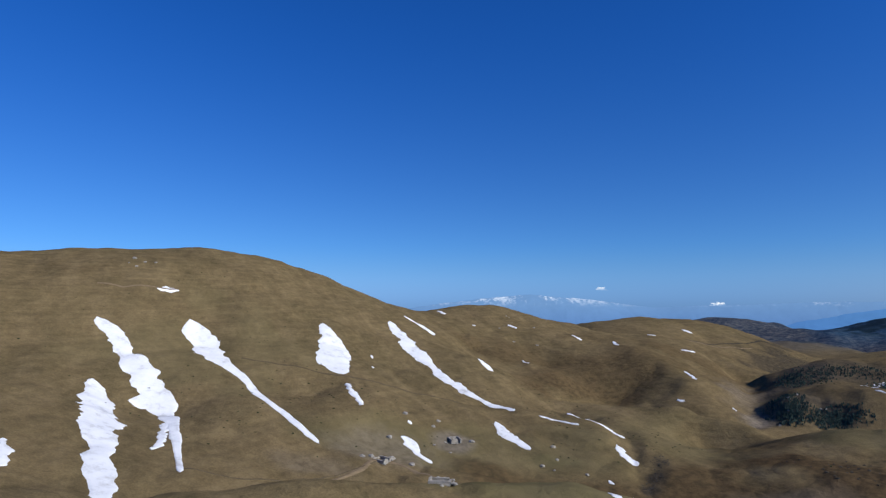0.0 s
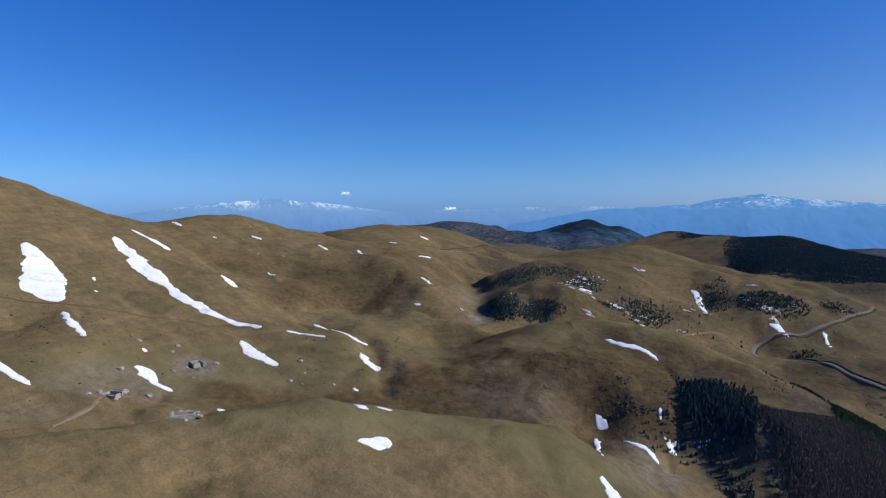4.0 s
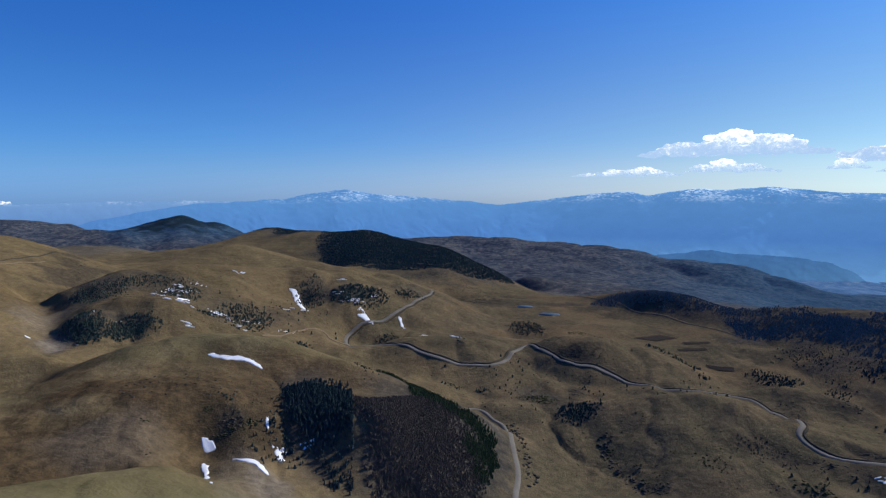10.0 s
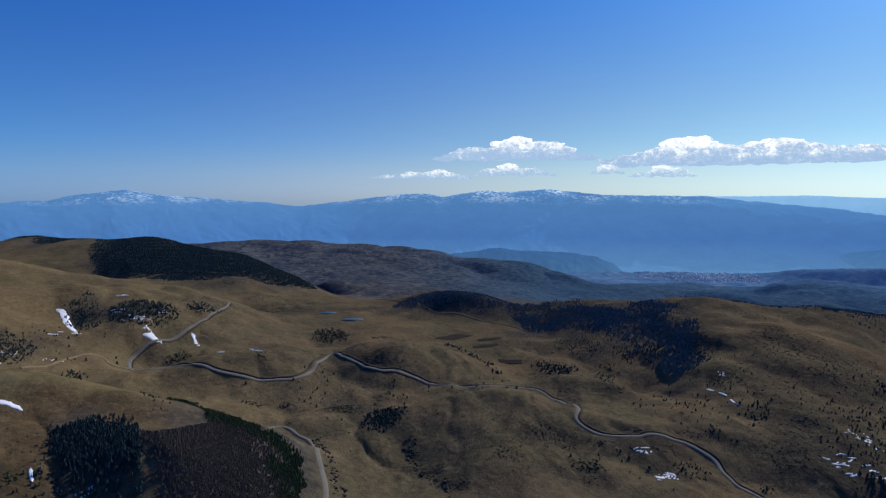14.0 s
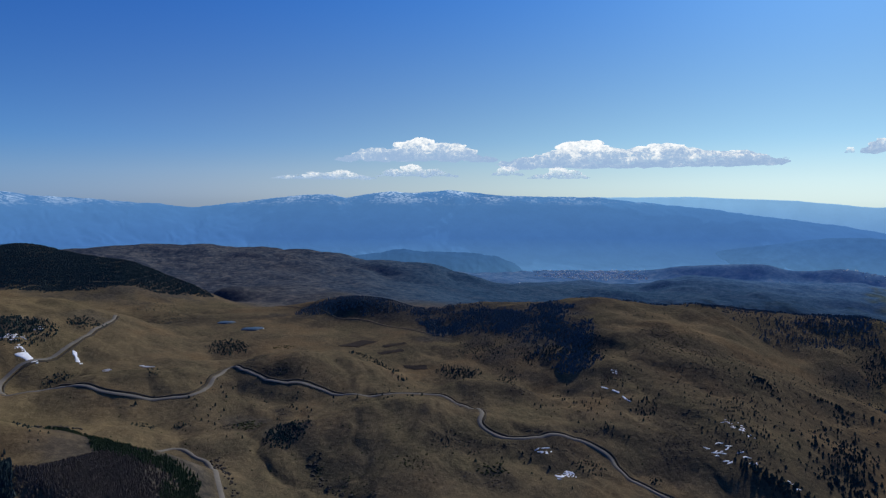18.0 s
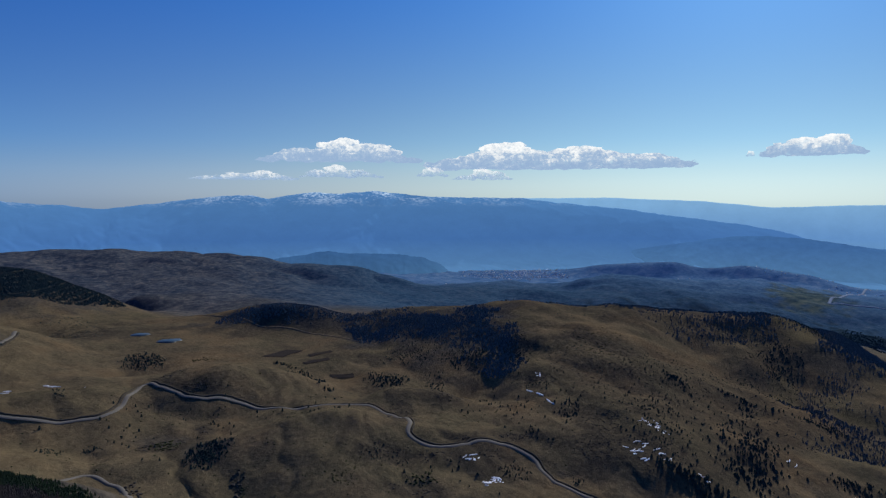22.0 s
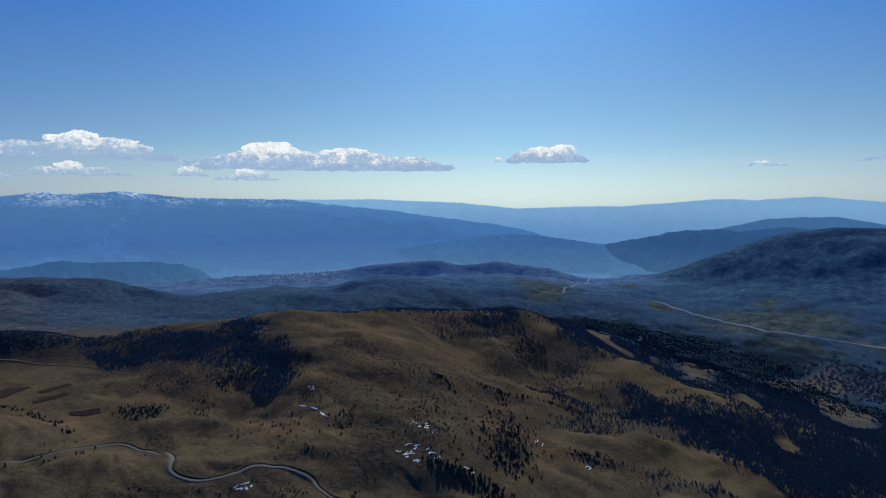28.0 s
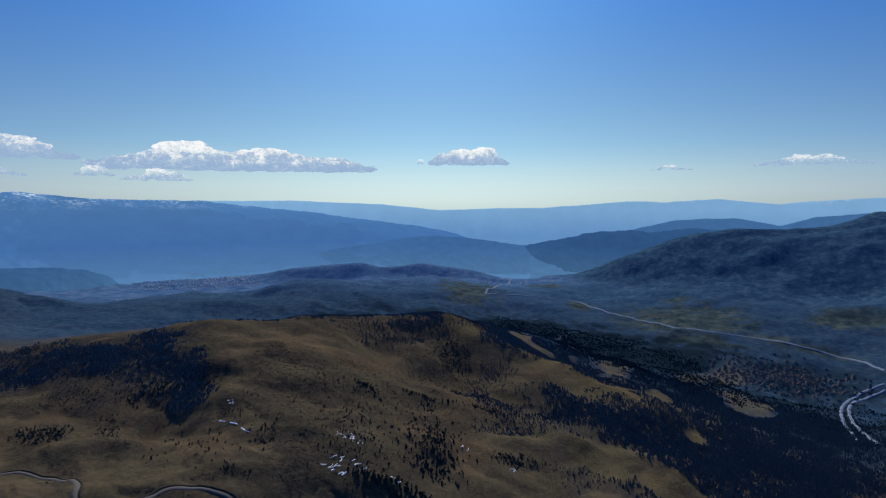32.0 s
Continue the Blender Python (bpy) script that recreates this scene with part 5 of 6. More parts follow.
SNOW_FLECKS = [(-266, 630, 20, 9, 23, 45), (-253, 660, 8, 4, 21, 8), (-206, 573, 9, 4, 20, 10), (-180, 583, 12, 4, 17, 12), (-147, 588, 10, 3, 14, 8), (-97, 697, 14, 6, 8, 30), (-83, 676, 8, 4, 7, 12), (-101, 704, 10, 5, 8, 10), (-37, 332, 4, 2, 6, 10), (-81, 307, 3, 5, 15, 14), (-68, 312, 4, 3, 12, 6), (427, 318, 10, 6, -53, 22), (430, 312, 5, 3, -54, 8), (419, 263, 6, 3, -58, 10), (415, 440, 5, 3, -43, 8), (260, 325, 6, 4, -39, 14), (265, 324, 7, 4, -39, 12), (265, 347, 4, 3, -37, 6)]
ROADS = {
    "main": [(330, 262), (312, 285), (304, 304), (303, 318), (307, 331), (301, 350), (283, 363), (259, 368), (241, 383), (237, 395), (248, 410), (254, 436), (249, 459), (240, 476), (220, 490), (183, 505), (150, 534), (121, 545), (104, 568), (91, 605), (78, 591), (54, 548), (30, 545), (-9, 556), (-48, 584), (-80, 587), (-89, 604), (-95, 639), (-85, 657), (-75, 665), (-55, 682), (-33, 720), (-13, 767), (-6, 798)],
    "near": [(30, 250), (36, 290), (40, 320), (45, 347), (46, 380), (47, 428), (40, 443), (27, 459), (0, 445), (-30, 470)],
    "track": [(-82, 592), (-102, 599), (-111, 615), (-119, 619), (-132, 607), (-144, 579), (-160, 558)],
    "rimtrack": [(367, 683), (347, 729), (312, 810), (277, 885), (243, 993), (202, 1083)],
    "highway": [(3809, 1542), (3736, 1415), (3615, 1324), (2802, 1068), (2109, 897), (2080, 851), (2162, 724), (2242, 608), (2119, 461), (2020, 312), (1928, 182), (1925, 21), (1877, -96), (1871, -169), (1822, -234), (1735, -269)],
    "ramp1": [(1633, -254), (1565, -210), (1467, -170), (1395, -150), (1295, -143), (1150, -147)],
    "ramp2": [(1591, -248), (1509, -201), (1429, -168), (1324, -158), (1212, -165), (1159, -175)],
    "path": [(-408, 100), (-382, 147), (-363, 180), (-347, 229)],
    "path2": [(-486, 21), (-483, 37), (-482, 56), (-485, 72)],
    "path3": [(-242, 104), (-245, 132), (-236, 161), (-237, 196), (-223, 221)],
}

# ---- lying snow: lines of (x, y, half width) in the plan ----


def dense_line(nodes, spacing):
    """Even points along a smooth curve through the nodes, with the curve's side direction."""
    p = np.array(nodes, float)
    if len(p) == 2:
        p = np.array([p[0], (p[0] + p[1]) / 2, p[1]])
    ext = np.concatenate([[2 * p[0] - p[1]], p, [2 * p[-1] - p[-2]]])
    out = []
    for i in range(len(p) - 1):
        a, b, c, d = ext[i : i + 4]
        n = max(2, int(np.hypot(*(c - b)[:2]) / spacing) + 1)
        t = np.arange(n)[:, None] / n
        out.append(0.5 * (2 * b + (c - a) * t + (2 * a - 5 * b + 4 * c - d) * t**2 + (3 * b - a - 3 * c + d) * t**3))
    out = np.concatenate(out + [p[-1:]])
    tang = np.gradient(out[:, :2], axis=0)
    tang /= np.maximum(np.hypot(tang[:, 0], tang[:, 1]), 1e-6)[:, None]
    return out, np.stack([-tang[:, 1], tang[:, 0]], 1)


def snow_patch(nodes, seed):
    size = max(n[2] for n in nodes)
    line, side = dense_line(nodes, min(2.5, max(0.5, size * 0.35)))
    n = len(line)
    s = np.arange(n) / (n - 1)
    length = np.concatenate([[0], np.cumsum(np.hypot(*np.diff(line[:, :2], axis=0).T))])
    cap = np.sqrt(np.clip(np.minimum(length, length[-1] - length) / np.maximum(line[:, 2], 0.5), 0, 1))
    cap[[0, -1]] = 0.08
    rag = [0.92 + 0.5 * fbm(length / 12, s * 0 + seed, 3, seed) + 0.8 * min(1, 2.5 / size) * fbm(length / 2.6, s * 0 + seed, 3, seed + 50) for seed in (seed, seed + 7)]
    across = np.linspace(-1, 1, 9)
    half = np.where(across[None] < 0, rag[0][:, None], rag[1][:, None]) * (np.maximum(line[:, 2], 0.4) * cap)[:, None]
    x = line[:, :1] + side[:, :1] * half * across[None]
    y = line[:, 1:2] + side[:, 1:2] * half * across[None]
    d = np.hypot(x, y)
    lift = 0.1 + 0.0004 * d
    depth = np.where(np.abs(across) > 0.95, -0.3, 0.02 + 0.08 * (1 - across**2))[None]
    z = ground_z(x.ravel(), y.ravel()).reshape(x.shape) + np.where(np.abs(across)[None] > 0.95, 0.0, lift) + depth
    cx, cy = float(line[:, 0].mean()), float(line[:, 1].mean())
    verts = np.stack([x.ravel() - cx, y.ravel() - cy, z.ravel()], 1)
    base = float(z.min())
    verts[:, 2] -= base
    ob = spread_mesh("snow_patch", verts, grid_quads(n, len(across)), MAT_SNOW)
    ob.location = (cx, cy, base)
    long = length[-1] > 60
    label = "long melting snow streak lying in a grassy hollow" if long else "small patch of old white snow on dry grass"
    return tagged(ob, label, "snow patch", "snow patches on the hills")


def snow_scatter(nodes, seed):
    """A patch that has melted into a few thin remnants."""
    rng = random.Random(seed)
    (ax, ay, aw), (bx, by, bw) = nodes[0], nodes[-1]
    for k in range(3):
        cx, cy = (ax + bx) / 2 + rng.uniform(-5, 5), (ay + by) / 2 + rng.uniform(-5, 5)
        hx, hy = rng.uniform(1.5, 4.0), rng.uniform(-1.2, 1.2)
        w = 0.4 * max(aw, bw) * rng.uniform(0.5, 1.1)
        snow_patch([(cx - hx, cy - hy, 0.5 * w), (cx, cy + rng.uniform(-1, 1), w), (cx + hx, cy + hy, 0.4 * w)], seed + 40 * k)


for i, nodes in enumerate(SNOW):
    x0, y0, x1, y1 = *nodes[0][:2], *nodes[-1][:2]
    bearing = math.degrees(math.atan2(x0, y0))
    if math.hypot(x1 - x0, y1 - y0) < 14 and -32 < bearing < 75 and math.hypot(x0, y0) > 430:
        snow_scatter(nodes, 100 + 3 * i)
    else:
        snow_patch(nodes, 100 + 3 * i)

for i, nodes in enumerate(SNOW_LINE):
    snow_patch(nodes, 900 + 3 * i)


def snow_flecks(x, y, rx, ry, turn, count, seed):
    """Crumbs of old snow between the pines of a shaded bank, too many to count."""
    rng = np.random.RandomState(seed)
    c, s = math.cos(radians(turn)), math.sin(radians(turn))
    ring = np.linspace(0, 2 * np.pi, 9, endpoint=False)
    vs, ts = [], []
    for i in range(count):
        u, v = rng.normal(0, 0.5, 2) * (rx, ry)
        px, py = x + c * u - s * v, y + s * u + c * v
        long, wide, a = rng.uniform(0.4, 1.7), rng.uniform(0.3, 0.8), rng.uniform(0, math.pi)
        r = 1 + 0.5 * rng.uniform(-1, 1, 9)
        ex, ey = long * r * np.cos(ring), wide * r * np.sin(ring)
        wx, wy = px + math.cos(a) * ex - math.sin(a) * ey, py + math.sin(a) * ex + math.cos(a) * ey
        z = ground_z(np.append(wx, px), np.append(wy, py))
        b = len(vs)
        vs += [(wx[k], wy[k], z[k] - 0.05) for k in range(9)] + [(px, py, z[9] + 0.45)]
        ts += [(b + k, b + (k + 1) % 9, b + 9) for k in range(9)]
    ob = spread_mesh("snow_flecks", np.array(vs), np.zeros((0, 4), int), MAT_SNOW, None, np.array(ts))
    return tagged(ob, "scattered crumbs of old snow between hillside pines", "snow", kind="stuff")


for i, (x, y, rx, ry, turn, count) in enumerate(SNOW_FLECKS):
    snow_flecks(x, y, rx, ry, turn, count, 500 + i)

# ---- roads and tracks ----
def ribbon(name, nodes, width, mat, label, category, lift=0.3, wobble=0.0, spacing=4.0, offset=0.0):
    line, side = dense_line([(x, y, 0) for x, y in nodes], spacing)
    across = np.linspace(-0.5, 0.5, 5) * width
    offset = offset * float(np.sign((side * line[:, :2]).sum()))
    s = np.arange(len(line))
    edge = 1 + wobble * fbm(s / 4, s * 0 + width, 3, 77)
    x = line[:, :1] + side[:, :1] * (across[None] * edge[:, None] + offset)
    y = line[:, 1:2] + side[:, 1:2] * (across[None] * edge[:, None] + offset)
    z = ground_z(x.ravel(), y.ravel()).reshape(x.shape)
    level = z.mean(1, keepdims=True)
    z = np.maximum(z, level) + 0.75 * lift + 0.0005 * np.hypot(x, y)
    z[:, [0, -1]] -= lift + 0.5
    verts = np.stack([x.ravel(), y.ravel(), z.ravel()], 1)
    ob = spread_mesh(name, verts, grid_quads(len(line), 5), mat)
    return tagged(ob, label, category, kind="structure")


MAIN_ROAD = ROADS["main"]
MAT_EDGE_STRIP = plain("dark_edge_strip", (0.06, 0.053, 0.042), 0.95, 0.4, 0.4)
# a dark ribbon paints the shade of the road's cut bank
ribbon("road_cut_shade", MAIN_ROAD, 2.0, MAT_EDGE_STRIP, "dark ditch strip painting the shaded cut bank along the road", "verge", 0.35, 0.7, offset=3.2)
ribbon("road", MAIN_ROAD, 3.9, MAT_ROAD, "winding grey asphalt mountain road across the pasture", "road")
ribbon("road_farm", ROADS["near"], 3.6, MAT_ROAD, "narrow grey lane round the planted wood", "road")
ribbon("track_hill", ROADS["track"], 3, MAT_DIRT, "earth track looping off the road", "track", 0.4, 0.3)
ribbon("track_meadow", ROADS["rimtrack"], 2, MAT_DIRT, "earth track along the meadow's edge", "track", 0.15, 0.3)
ribbon("path_hill", ROADS["path"], 1.0, MAT_PATH, "faint trodden path across the hillside", "path", 0.25, 0.5)
ribbon("path_top", ROADS["path2"], 1.6, MAT_DIRT, "faint trodden path across the hillside", "path", 0.25, 0.5)
ribbon("path_spur", ROADS["path3"], 2.5, MAT_DIRT, "worn cart track on the grassy spur", "path", 0.25, 0.5)
for key, mat, wide, label in (
    ("path_low", MAT_PATH, 0.9, "dark trodden sheep path along the slope"), ("track_sand", MAT_DIRT, 2.6, "pale sandy cart track on the pasture"), ("track_spur", MAT_DIRT, 2.2, "pale sandy cart track on the pasture"),
    ("terrace_path", MAT_EDGE_STRIP, 3.0, "dark terrace edge across the back hill"), ("terrace_track", MAT_DIRT, 3.0, "pale terrace track across the back hill"),
):
    ribbon(key, TRACKS[key], wide, mat, label, "path", 0.2, 0.8)
ribbon("motorway", ROADS["highway"], 9, MAT_MOTORWAY, "pale grey motorway along the valley floor", "road", 1.4, 0.0, 15)
ribbon("motorway_ramp", ROADS["ramp1"], 7, MAT_MOTORWAY, "curving motorway slip road beside the village", "road", 1.0, 0.0, 10)
ribbon("motorway_ramp_south", ROADS["ramp2"], 7, MAT_MOTORWAY, "curving motorway slip road beside the village", "road", 1.0, 0.0, 10)


def pond(x, y, rx, ry, turn, level, seed):
    n = 48
    a = np.linspace(0, 2 * np.pi, n, endpoint=False)
    r = 1 + 0.25 * fbm(np.cos(a) * 1.5 + seed, np.sin(a) * 1.5, 3, seed)
    px, py = 0.88 * rx * r * np.cos(a), 0.88 * ry * r * np.sin(a)
    c, s = math.cos(turn), math.sin(turn)
    wx, wy = x + c * px - s * py, y + s * px + c * py
    top = level + 0.05
    verts = np.concatenate([np.stack([wx, wy, np.full(n, top)], 1), np.stack([wx, wy, np.full(n, top - 2.5)], 1), [[x, y, top]]])
    i = np.arange(n)
    quads = np.stack([i, i + n, (i + 1) % n + n, (i + 1) % n], 1)
    tris = np.stack([np.full(n, 2 * n), i, (i + 1) % n], 1)
    ob = spread_mesh("pond", verts, quads, MAT_WATER, None, tris)
    return tagged(ob, "still blue pond in the flat meadow", "pond", kind="structure")


for i, (place, level) in enumerate(zip(PONDS, POND_LEVELS)):
    pond(*place, level, 3 + 2 * i)


def field_plot(kind, corners):
    """A worked strip of the meadow, laid over the ground."""
    c = np.array(corners, float)
    u, v = np.meshgrid(np.linspace(0, 1, 14), np.linspace(0, 1, 10), indexing="ij")
    u, v = u.ravel()[:, None], v.ravel()[:, None]
    p = (1 - u) * (1 - v) * c[0] + u * (1 - v) * c[1] + u * v * c[2] + (1 - u) * v * c[3]
    p += 1.2 * np.stack([fbm(p[:, 0] / 9, p[:, 1] / 9, 2, 3), fbm(p[:, 0] / 9, p[:, 1] / 9, 2, 4)], 1)
    verts = np.column_stack([p, ground_z(p[:, 0], p[:, 1]) + 0.55])
    ob = spread_mesh("field_plot", verts, grid_quads(14, 10), MAT_STUBBLE if kind else MAT_SOIL)
    return tagged(ob, "young green field strip" if kind else "dark ploughed field strip in the meadow", "field", kind="structure")


for kind, corners in [p for p in PLOTS if not p[0]]:
    field_plot(kind, corners)

# ---- trees ----
def conifer_shape(rng, whorls, points, slim):
    """A unit-high spruce or pine crown of ragged whorls: vertices and triangles."""
    v, f = [], []
    for k in range(whorls):
        lo = 0.08 + 0.8 * k / whorls
        hi = min(1.0, lo + 1.7 / whorls + 0.08)
        r = slim * (1 - lo) ** 0.8 * rng.uniform(0.8, 1.15) + 0.02
        base = len(v)
        v.append((rng.uniform(-0.02, 0.02), rng.uniform(-0.02, 0.02), hi))
        for j in range(2 * points):
            a = math.pi * (j + rng.uniform(-0.3, 0.3)) / points
            rr = r * (rng.uniform(0.85, 1.2) if j % 2 == 0 else rng.uniform(0.4, 0.6))
            v.append((rr * math.cos(a), rr * math.sin(a), lo + (rng.uniform(-0.05, 0.0) if j % 2 == 0 else 0.05)))
        for j in range(2 * points):
            f.append((base, base + 1 + j, base + 1 + (j + 1) % (2 * points)))
    return np.array(v), np.array(f)


def bush_shape(rng):
    bm = bmesh.new()
    bmesh.ops.create_icosphere(bm, subdivisions=1, radius=0.5)
    for p in bm.verts:
        p.co *= rng.uniform(0.65, 1.25)
        p.co.z = p.co.z * 0.8 + 0.3
    bm.verts.index_update()
    v = np.array([p.co[:] for p in bm.verts])
    f = np.array([[q.index for q in face.verts] for face in bm.faces])
    bm.free()
    return v, f


shape_rng = random.Random(5)
CONIFERS = [conifer_shape(shape_rng, 7, 6, s) for s in (0.2, 0.24, 0.18, 0.27, 0.22)]
FAR_CONIFERS = [conifer_shape(shape_rng, 3, 4, s) for s in (0.24, 0.28, 0.22)]
LARCHES = [conifer_shape(shape_rng, 5, 5, s) for s in (0.17, 0.2, 0.15)]
BUSHES = [bush_shape(shape_rng) for _ in range(5)]


def crowd(name, label, category, shapes, mat, x, y, h, seed, width=1.0):
    """Many plants that nobody could count, as one mesh."""
    rng = np.random.RandomState(seed)
    z = ground_z(x, y)
    pick = rng.randint(len(shapes), size=len(x))
    turn = rng.uniform(0, 2 * np.pi, len(x))
    wide = h * rng.uniform(0.8, 1.25, len(x)) * width
    vs, fs, base = [], [], 0
    for k, (v, f) in enumerate(shapes):
        i = np.where(pick == k)[0]
        c, s = np.cos(turn[i])[:, None], np.sin(turn[i])[:, None]
        px = x[i, None] + wide[i, None] * (c * v[None, :, 0] - s * v[None, :, 1])
        py = y[i, None] + wide[i, None] * (s * v[None, :, 0] + c * v[None, :, 1])
        pz = z[i, None] - 0.2 + h[i, None] * v[None, :, 2]
        vs.append(np.stack([px, py, pz], -1).reshape(-1, 3))
        fs.append((base + np.arange(len(i))[:, None, None] * len(v) + f[None]).reshape(-1, 3))
        base += len(i) * len(v)
    ob = spread_mesh(name, np.concatenate(vs), np.zeros((0, 4), int), mat, None, np.concatenate(fs))
    ob.data.polygons.foreach_set("use_smooth", np.zeros(len(ob.data.polygons), bool))
    return tagged(ob, label, category, kind="stuff")


def in_areas(areas, count, seed, ragged=0.45, clear=(), gaps=True, rows=0, hollows=False, between=(-180, 180)):
    """Random places within ellipses given as bearing, distance, half width in degrees, half depth as a share of the distance."""
    rng = np.random.RandomState(seed)
    size = np.array([d * d * wa * wd for a, d, wa, wd in areas])
    pick = rng.choice(len(areas), size=3 * count, p=size / size.sum())
    a = np.array(areas)[pick]
    r, t = np.sqrt(rng.uniform(0, 1, 3 * count)), rng.uniform(0, 2 * np.pi, 3 * count)
    az, d = a[:, 0] + a[:, 2] * r * np.cos(t), a[:, 1] * np.exp(a[:, 3] * r * np.sin(t))
    x, y = polar(az, d)
    keep = r + ragged * fbm(x / 28, y / 28, 4, seed + 3) < 1 - 0.75 * rng.uniform(0, 1, 3 * count) ** 1.3
    keep &= (az > between[0]) & (az < between[1])
    if gaps:
        keep &= fbm(x / 60, y / 60, 3, seed + 11) > -0.3 + 0.45 * rng.uniform(-1, 1, 3 * count)
    for ca, cd, wa, wd in clear:
        keep &= np.hypot((az - ca) / wa, np.log(d / cd) / wd) + 0.4 * fbm(x / 30, y / 30, 3, 13) > 1
    if hollows:
        east, across, _ = folds(x, y)
        keep &= across * east < 0.12 * rng.uniform(-1, 1, 3 * count)
    if rows:
        keep &= (ground_z(x, y) / rows + 0.4 * fbm(x / 200, y / 200, 2, 5)) % 1 < 0.86
    for px, py in MAIN_ROAD:
        keep &= np.hypot(x - px, y - py) > 9
    return x[keep][:count], y[keep][:count]


def heights(n, lo, hi, seed):
    return lo + (hi - lo) * np.random.RandomState(seed).beta(1.6, 2.2, n)


def stand(label, areas, count, lo, hi, seed, shapes=CONIFERS, mat=MAT_NEEDLE, name="conifer_wood", category="wood", width=1.0, **kw):
    if shapes is FAR_CONIFERS:
        count = int(1.35 * count)
    x, y = in_areas(areas, count, seed, **kw)
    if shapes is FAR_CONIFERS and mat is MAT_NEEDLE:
        mat = MAT_HAZE_NEEDLE
    return crowd(name, label, category, shapes, mat, x, y, heights(len(x), 0.7 * lo, 0.7 * hi, seed), seed, width)


stand("dense dark pine plantation on the hill's shaded flank", [(-10.4, 338, 3.6, 0.13), (-9.6, 322, 2.8, 0.16), (-12.5, 352, 2.2, 0.06)], 2800, 2.2, 5.6, 1, mat=MAT_DARK_SPRUCE, ragged=0.55, width=1.3, between=(-16.5, -8.2))
stand("dark pines straggling out of the plantation over the hill", [(-13.5, 332, 3.2, 0.13), (-15.6, 322, 2, 0.08)], 190, 1.5, 4.2, 27, mat=MAT_DARK_SPRUCE, width=1.5, ragged=0.6)
stand("leafless brown larch block planted in rows", [(-1.6, 324, 6.4, 0.19), (-3.5, 345, 5.5, 0.12)], 13000, 1.7, 3.4, 2, LARCHES, MAT_LARCH, "larch_plantation", width=1.5, ragged=0.15, gaps=False, between=(-8.1, 8), clear=[(-6, 395, 5.5, 0.125)])
stand("young green pine belt round the leafless plantation", BELT, 2600, 2.0, 4.6, 3, mat=MAT_GREEN_PINE, ragged=0.3, gaps=False)
# two stands added to darken banks whose own slope casts too little shade
stand("dark pines added to darken a steep shaded bank above the stream", [(-30, 590, 2.2, 0.04), (-27.3, 578, 2, 0.025)], 420, 2, 4.5, 4, width=1.4)
stand("dark scrub wood added to darken a shaded hillside hollow", [(-28.6, 695, 2.3, 0.055), (-25.6, 715, 2.6, 0.03)], 600, 2, 4, 5, width=1.5)
# the first two ellipses put trees in place of shade on grassy knobs
stand("dark conifer forest covering a long ridge", [(-12.6, 1610, 2.2, 0.05), (-15.2, 1690, 1.3, 0.035), (-8.2, 1400, 2.8, 0.13), (-4.5, 1310, 4.2, 0.15), (-0.8, 1250, 4.4, 0.12), (2.8, 1210, 3.6, 0.08), (5.6, 1195, 1.7, 0.04)], 24000, 2.4, 4.4, 8, FAR_CONIFERS, MAT_DARK_SPRUCE, ragged=0.2, gaps=False, rows=5.0, width=2.1)
stand("conifer forest along the meadow's rim", [(19, 960, 5, 0.04), (24, 905, 4, 0.045), (29, 860, 4, 0.06), (31, 820, 5, 0.09), (36, 790, 4.5, 0.1), (37.5, 735, 4, 0.12), (40, 660, 2.6, 0.085)], 5600, 2.0, 5.2, 9, FAR_CONIFERS, ragged=0.9, width=1.5)
stand("conifer forest behind the brown crest", [(44, 960, 10, 0.09), (58, 1080, 9, 0.13), (52, 985, 6, 0.06)], 4200, 2.5, 6, 13, FAR_CONIFERS, ragged=0.7)
stand("dense dark conifer forest falling to the valley", [(70, 1150, 9, 0.2), (76, 790, 5, 0.12), (88, 830, 12, 0.22), (88, 1150, 12, 0.16), (97, 900, 6, 0.4), (89, 650, 11, 0.18)], 24000, 4, 7.5, 14, FAR_CONIFERS, ragged=0.35, clear=[(a, d, wa, wd if wd < 0.1 else 0.6 * wd) for a, d, wa, wd in CLEARINGS])
stand("dense dark conifer forest along the crest and its far flank", EAST_FOREST, 11000, 3, 6.5, 23, FAR_CONIFERS, ragged=0.7, width=1.4, clear=[c for c in CLEARINGS if c[1] > 1000])
stand("open pine wood mixed with grassy gaps", [(67, 860, 5, 0.17), (62, 1000, 6, 0.14), (70, 720, 6, 0.14), (56, 930, 6, 0.1), (76, 640, 6, 0.1)], 3300, 2, 6, 18, FAR_CONIFERS, name="open_pine_wood", ragged=0.5, clear=CLEARINGS, hollows=True)
stand("scattered pines on the dry sunlit slopes", [(52, 700, 12, 0.22), (62, 900, 9, 0.2), (45, 750, 6, 0.12)], 520, 1.2, 3.2, 15, name="scattered_pines", width=1.5, ragged=0.0, hollows=True)
stand("low juniper bushes dotted over the pasture", [(10, 530, 18, 0.18), (-14, 650, 14, 0.16), (42, 540, 14, 0.2), (-20, 350, 9, 0.12), (20, 420, 14, 0.14)], 620, 0.6, 1.9, 16, BUSHES, MAT_SCRUB, "juniper_scrub", "scrub", 1.3, ragged=0.0)
stand("low dark bushes dotted over the domed hill", [(-24, 360, 7, 0.1), (-17, 350, 4, 0.1)], 110, 0.6, 1.6, 21, BUSHES, MAT_SHRUB, "juniper_scrub", "scrub", 1.7, ragged=0.0)
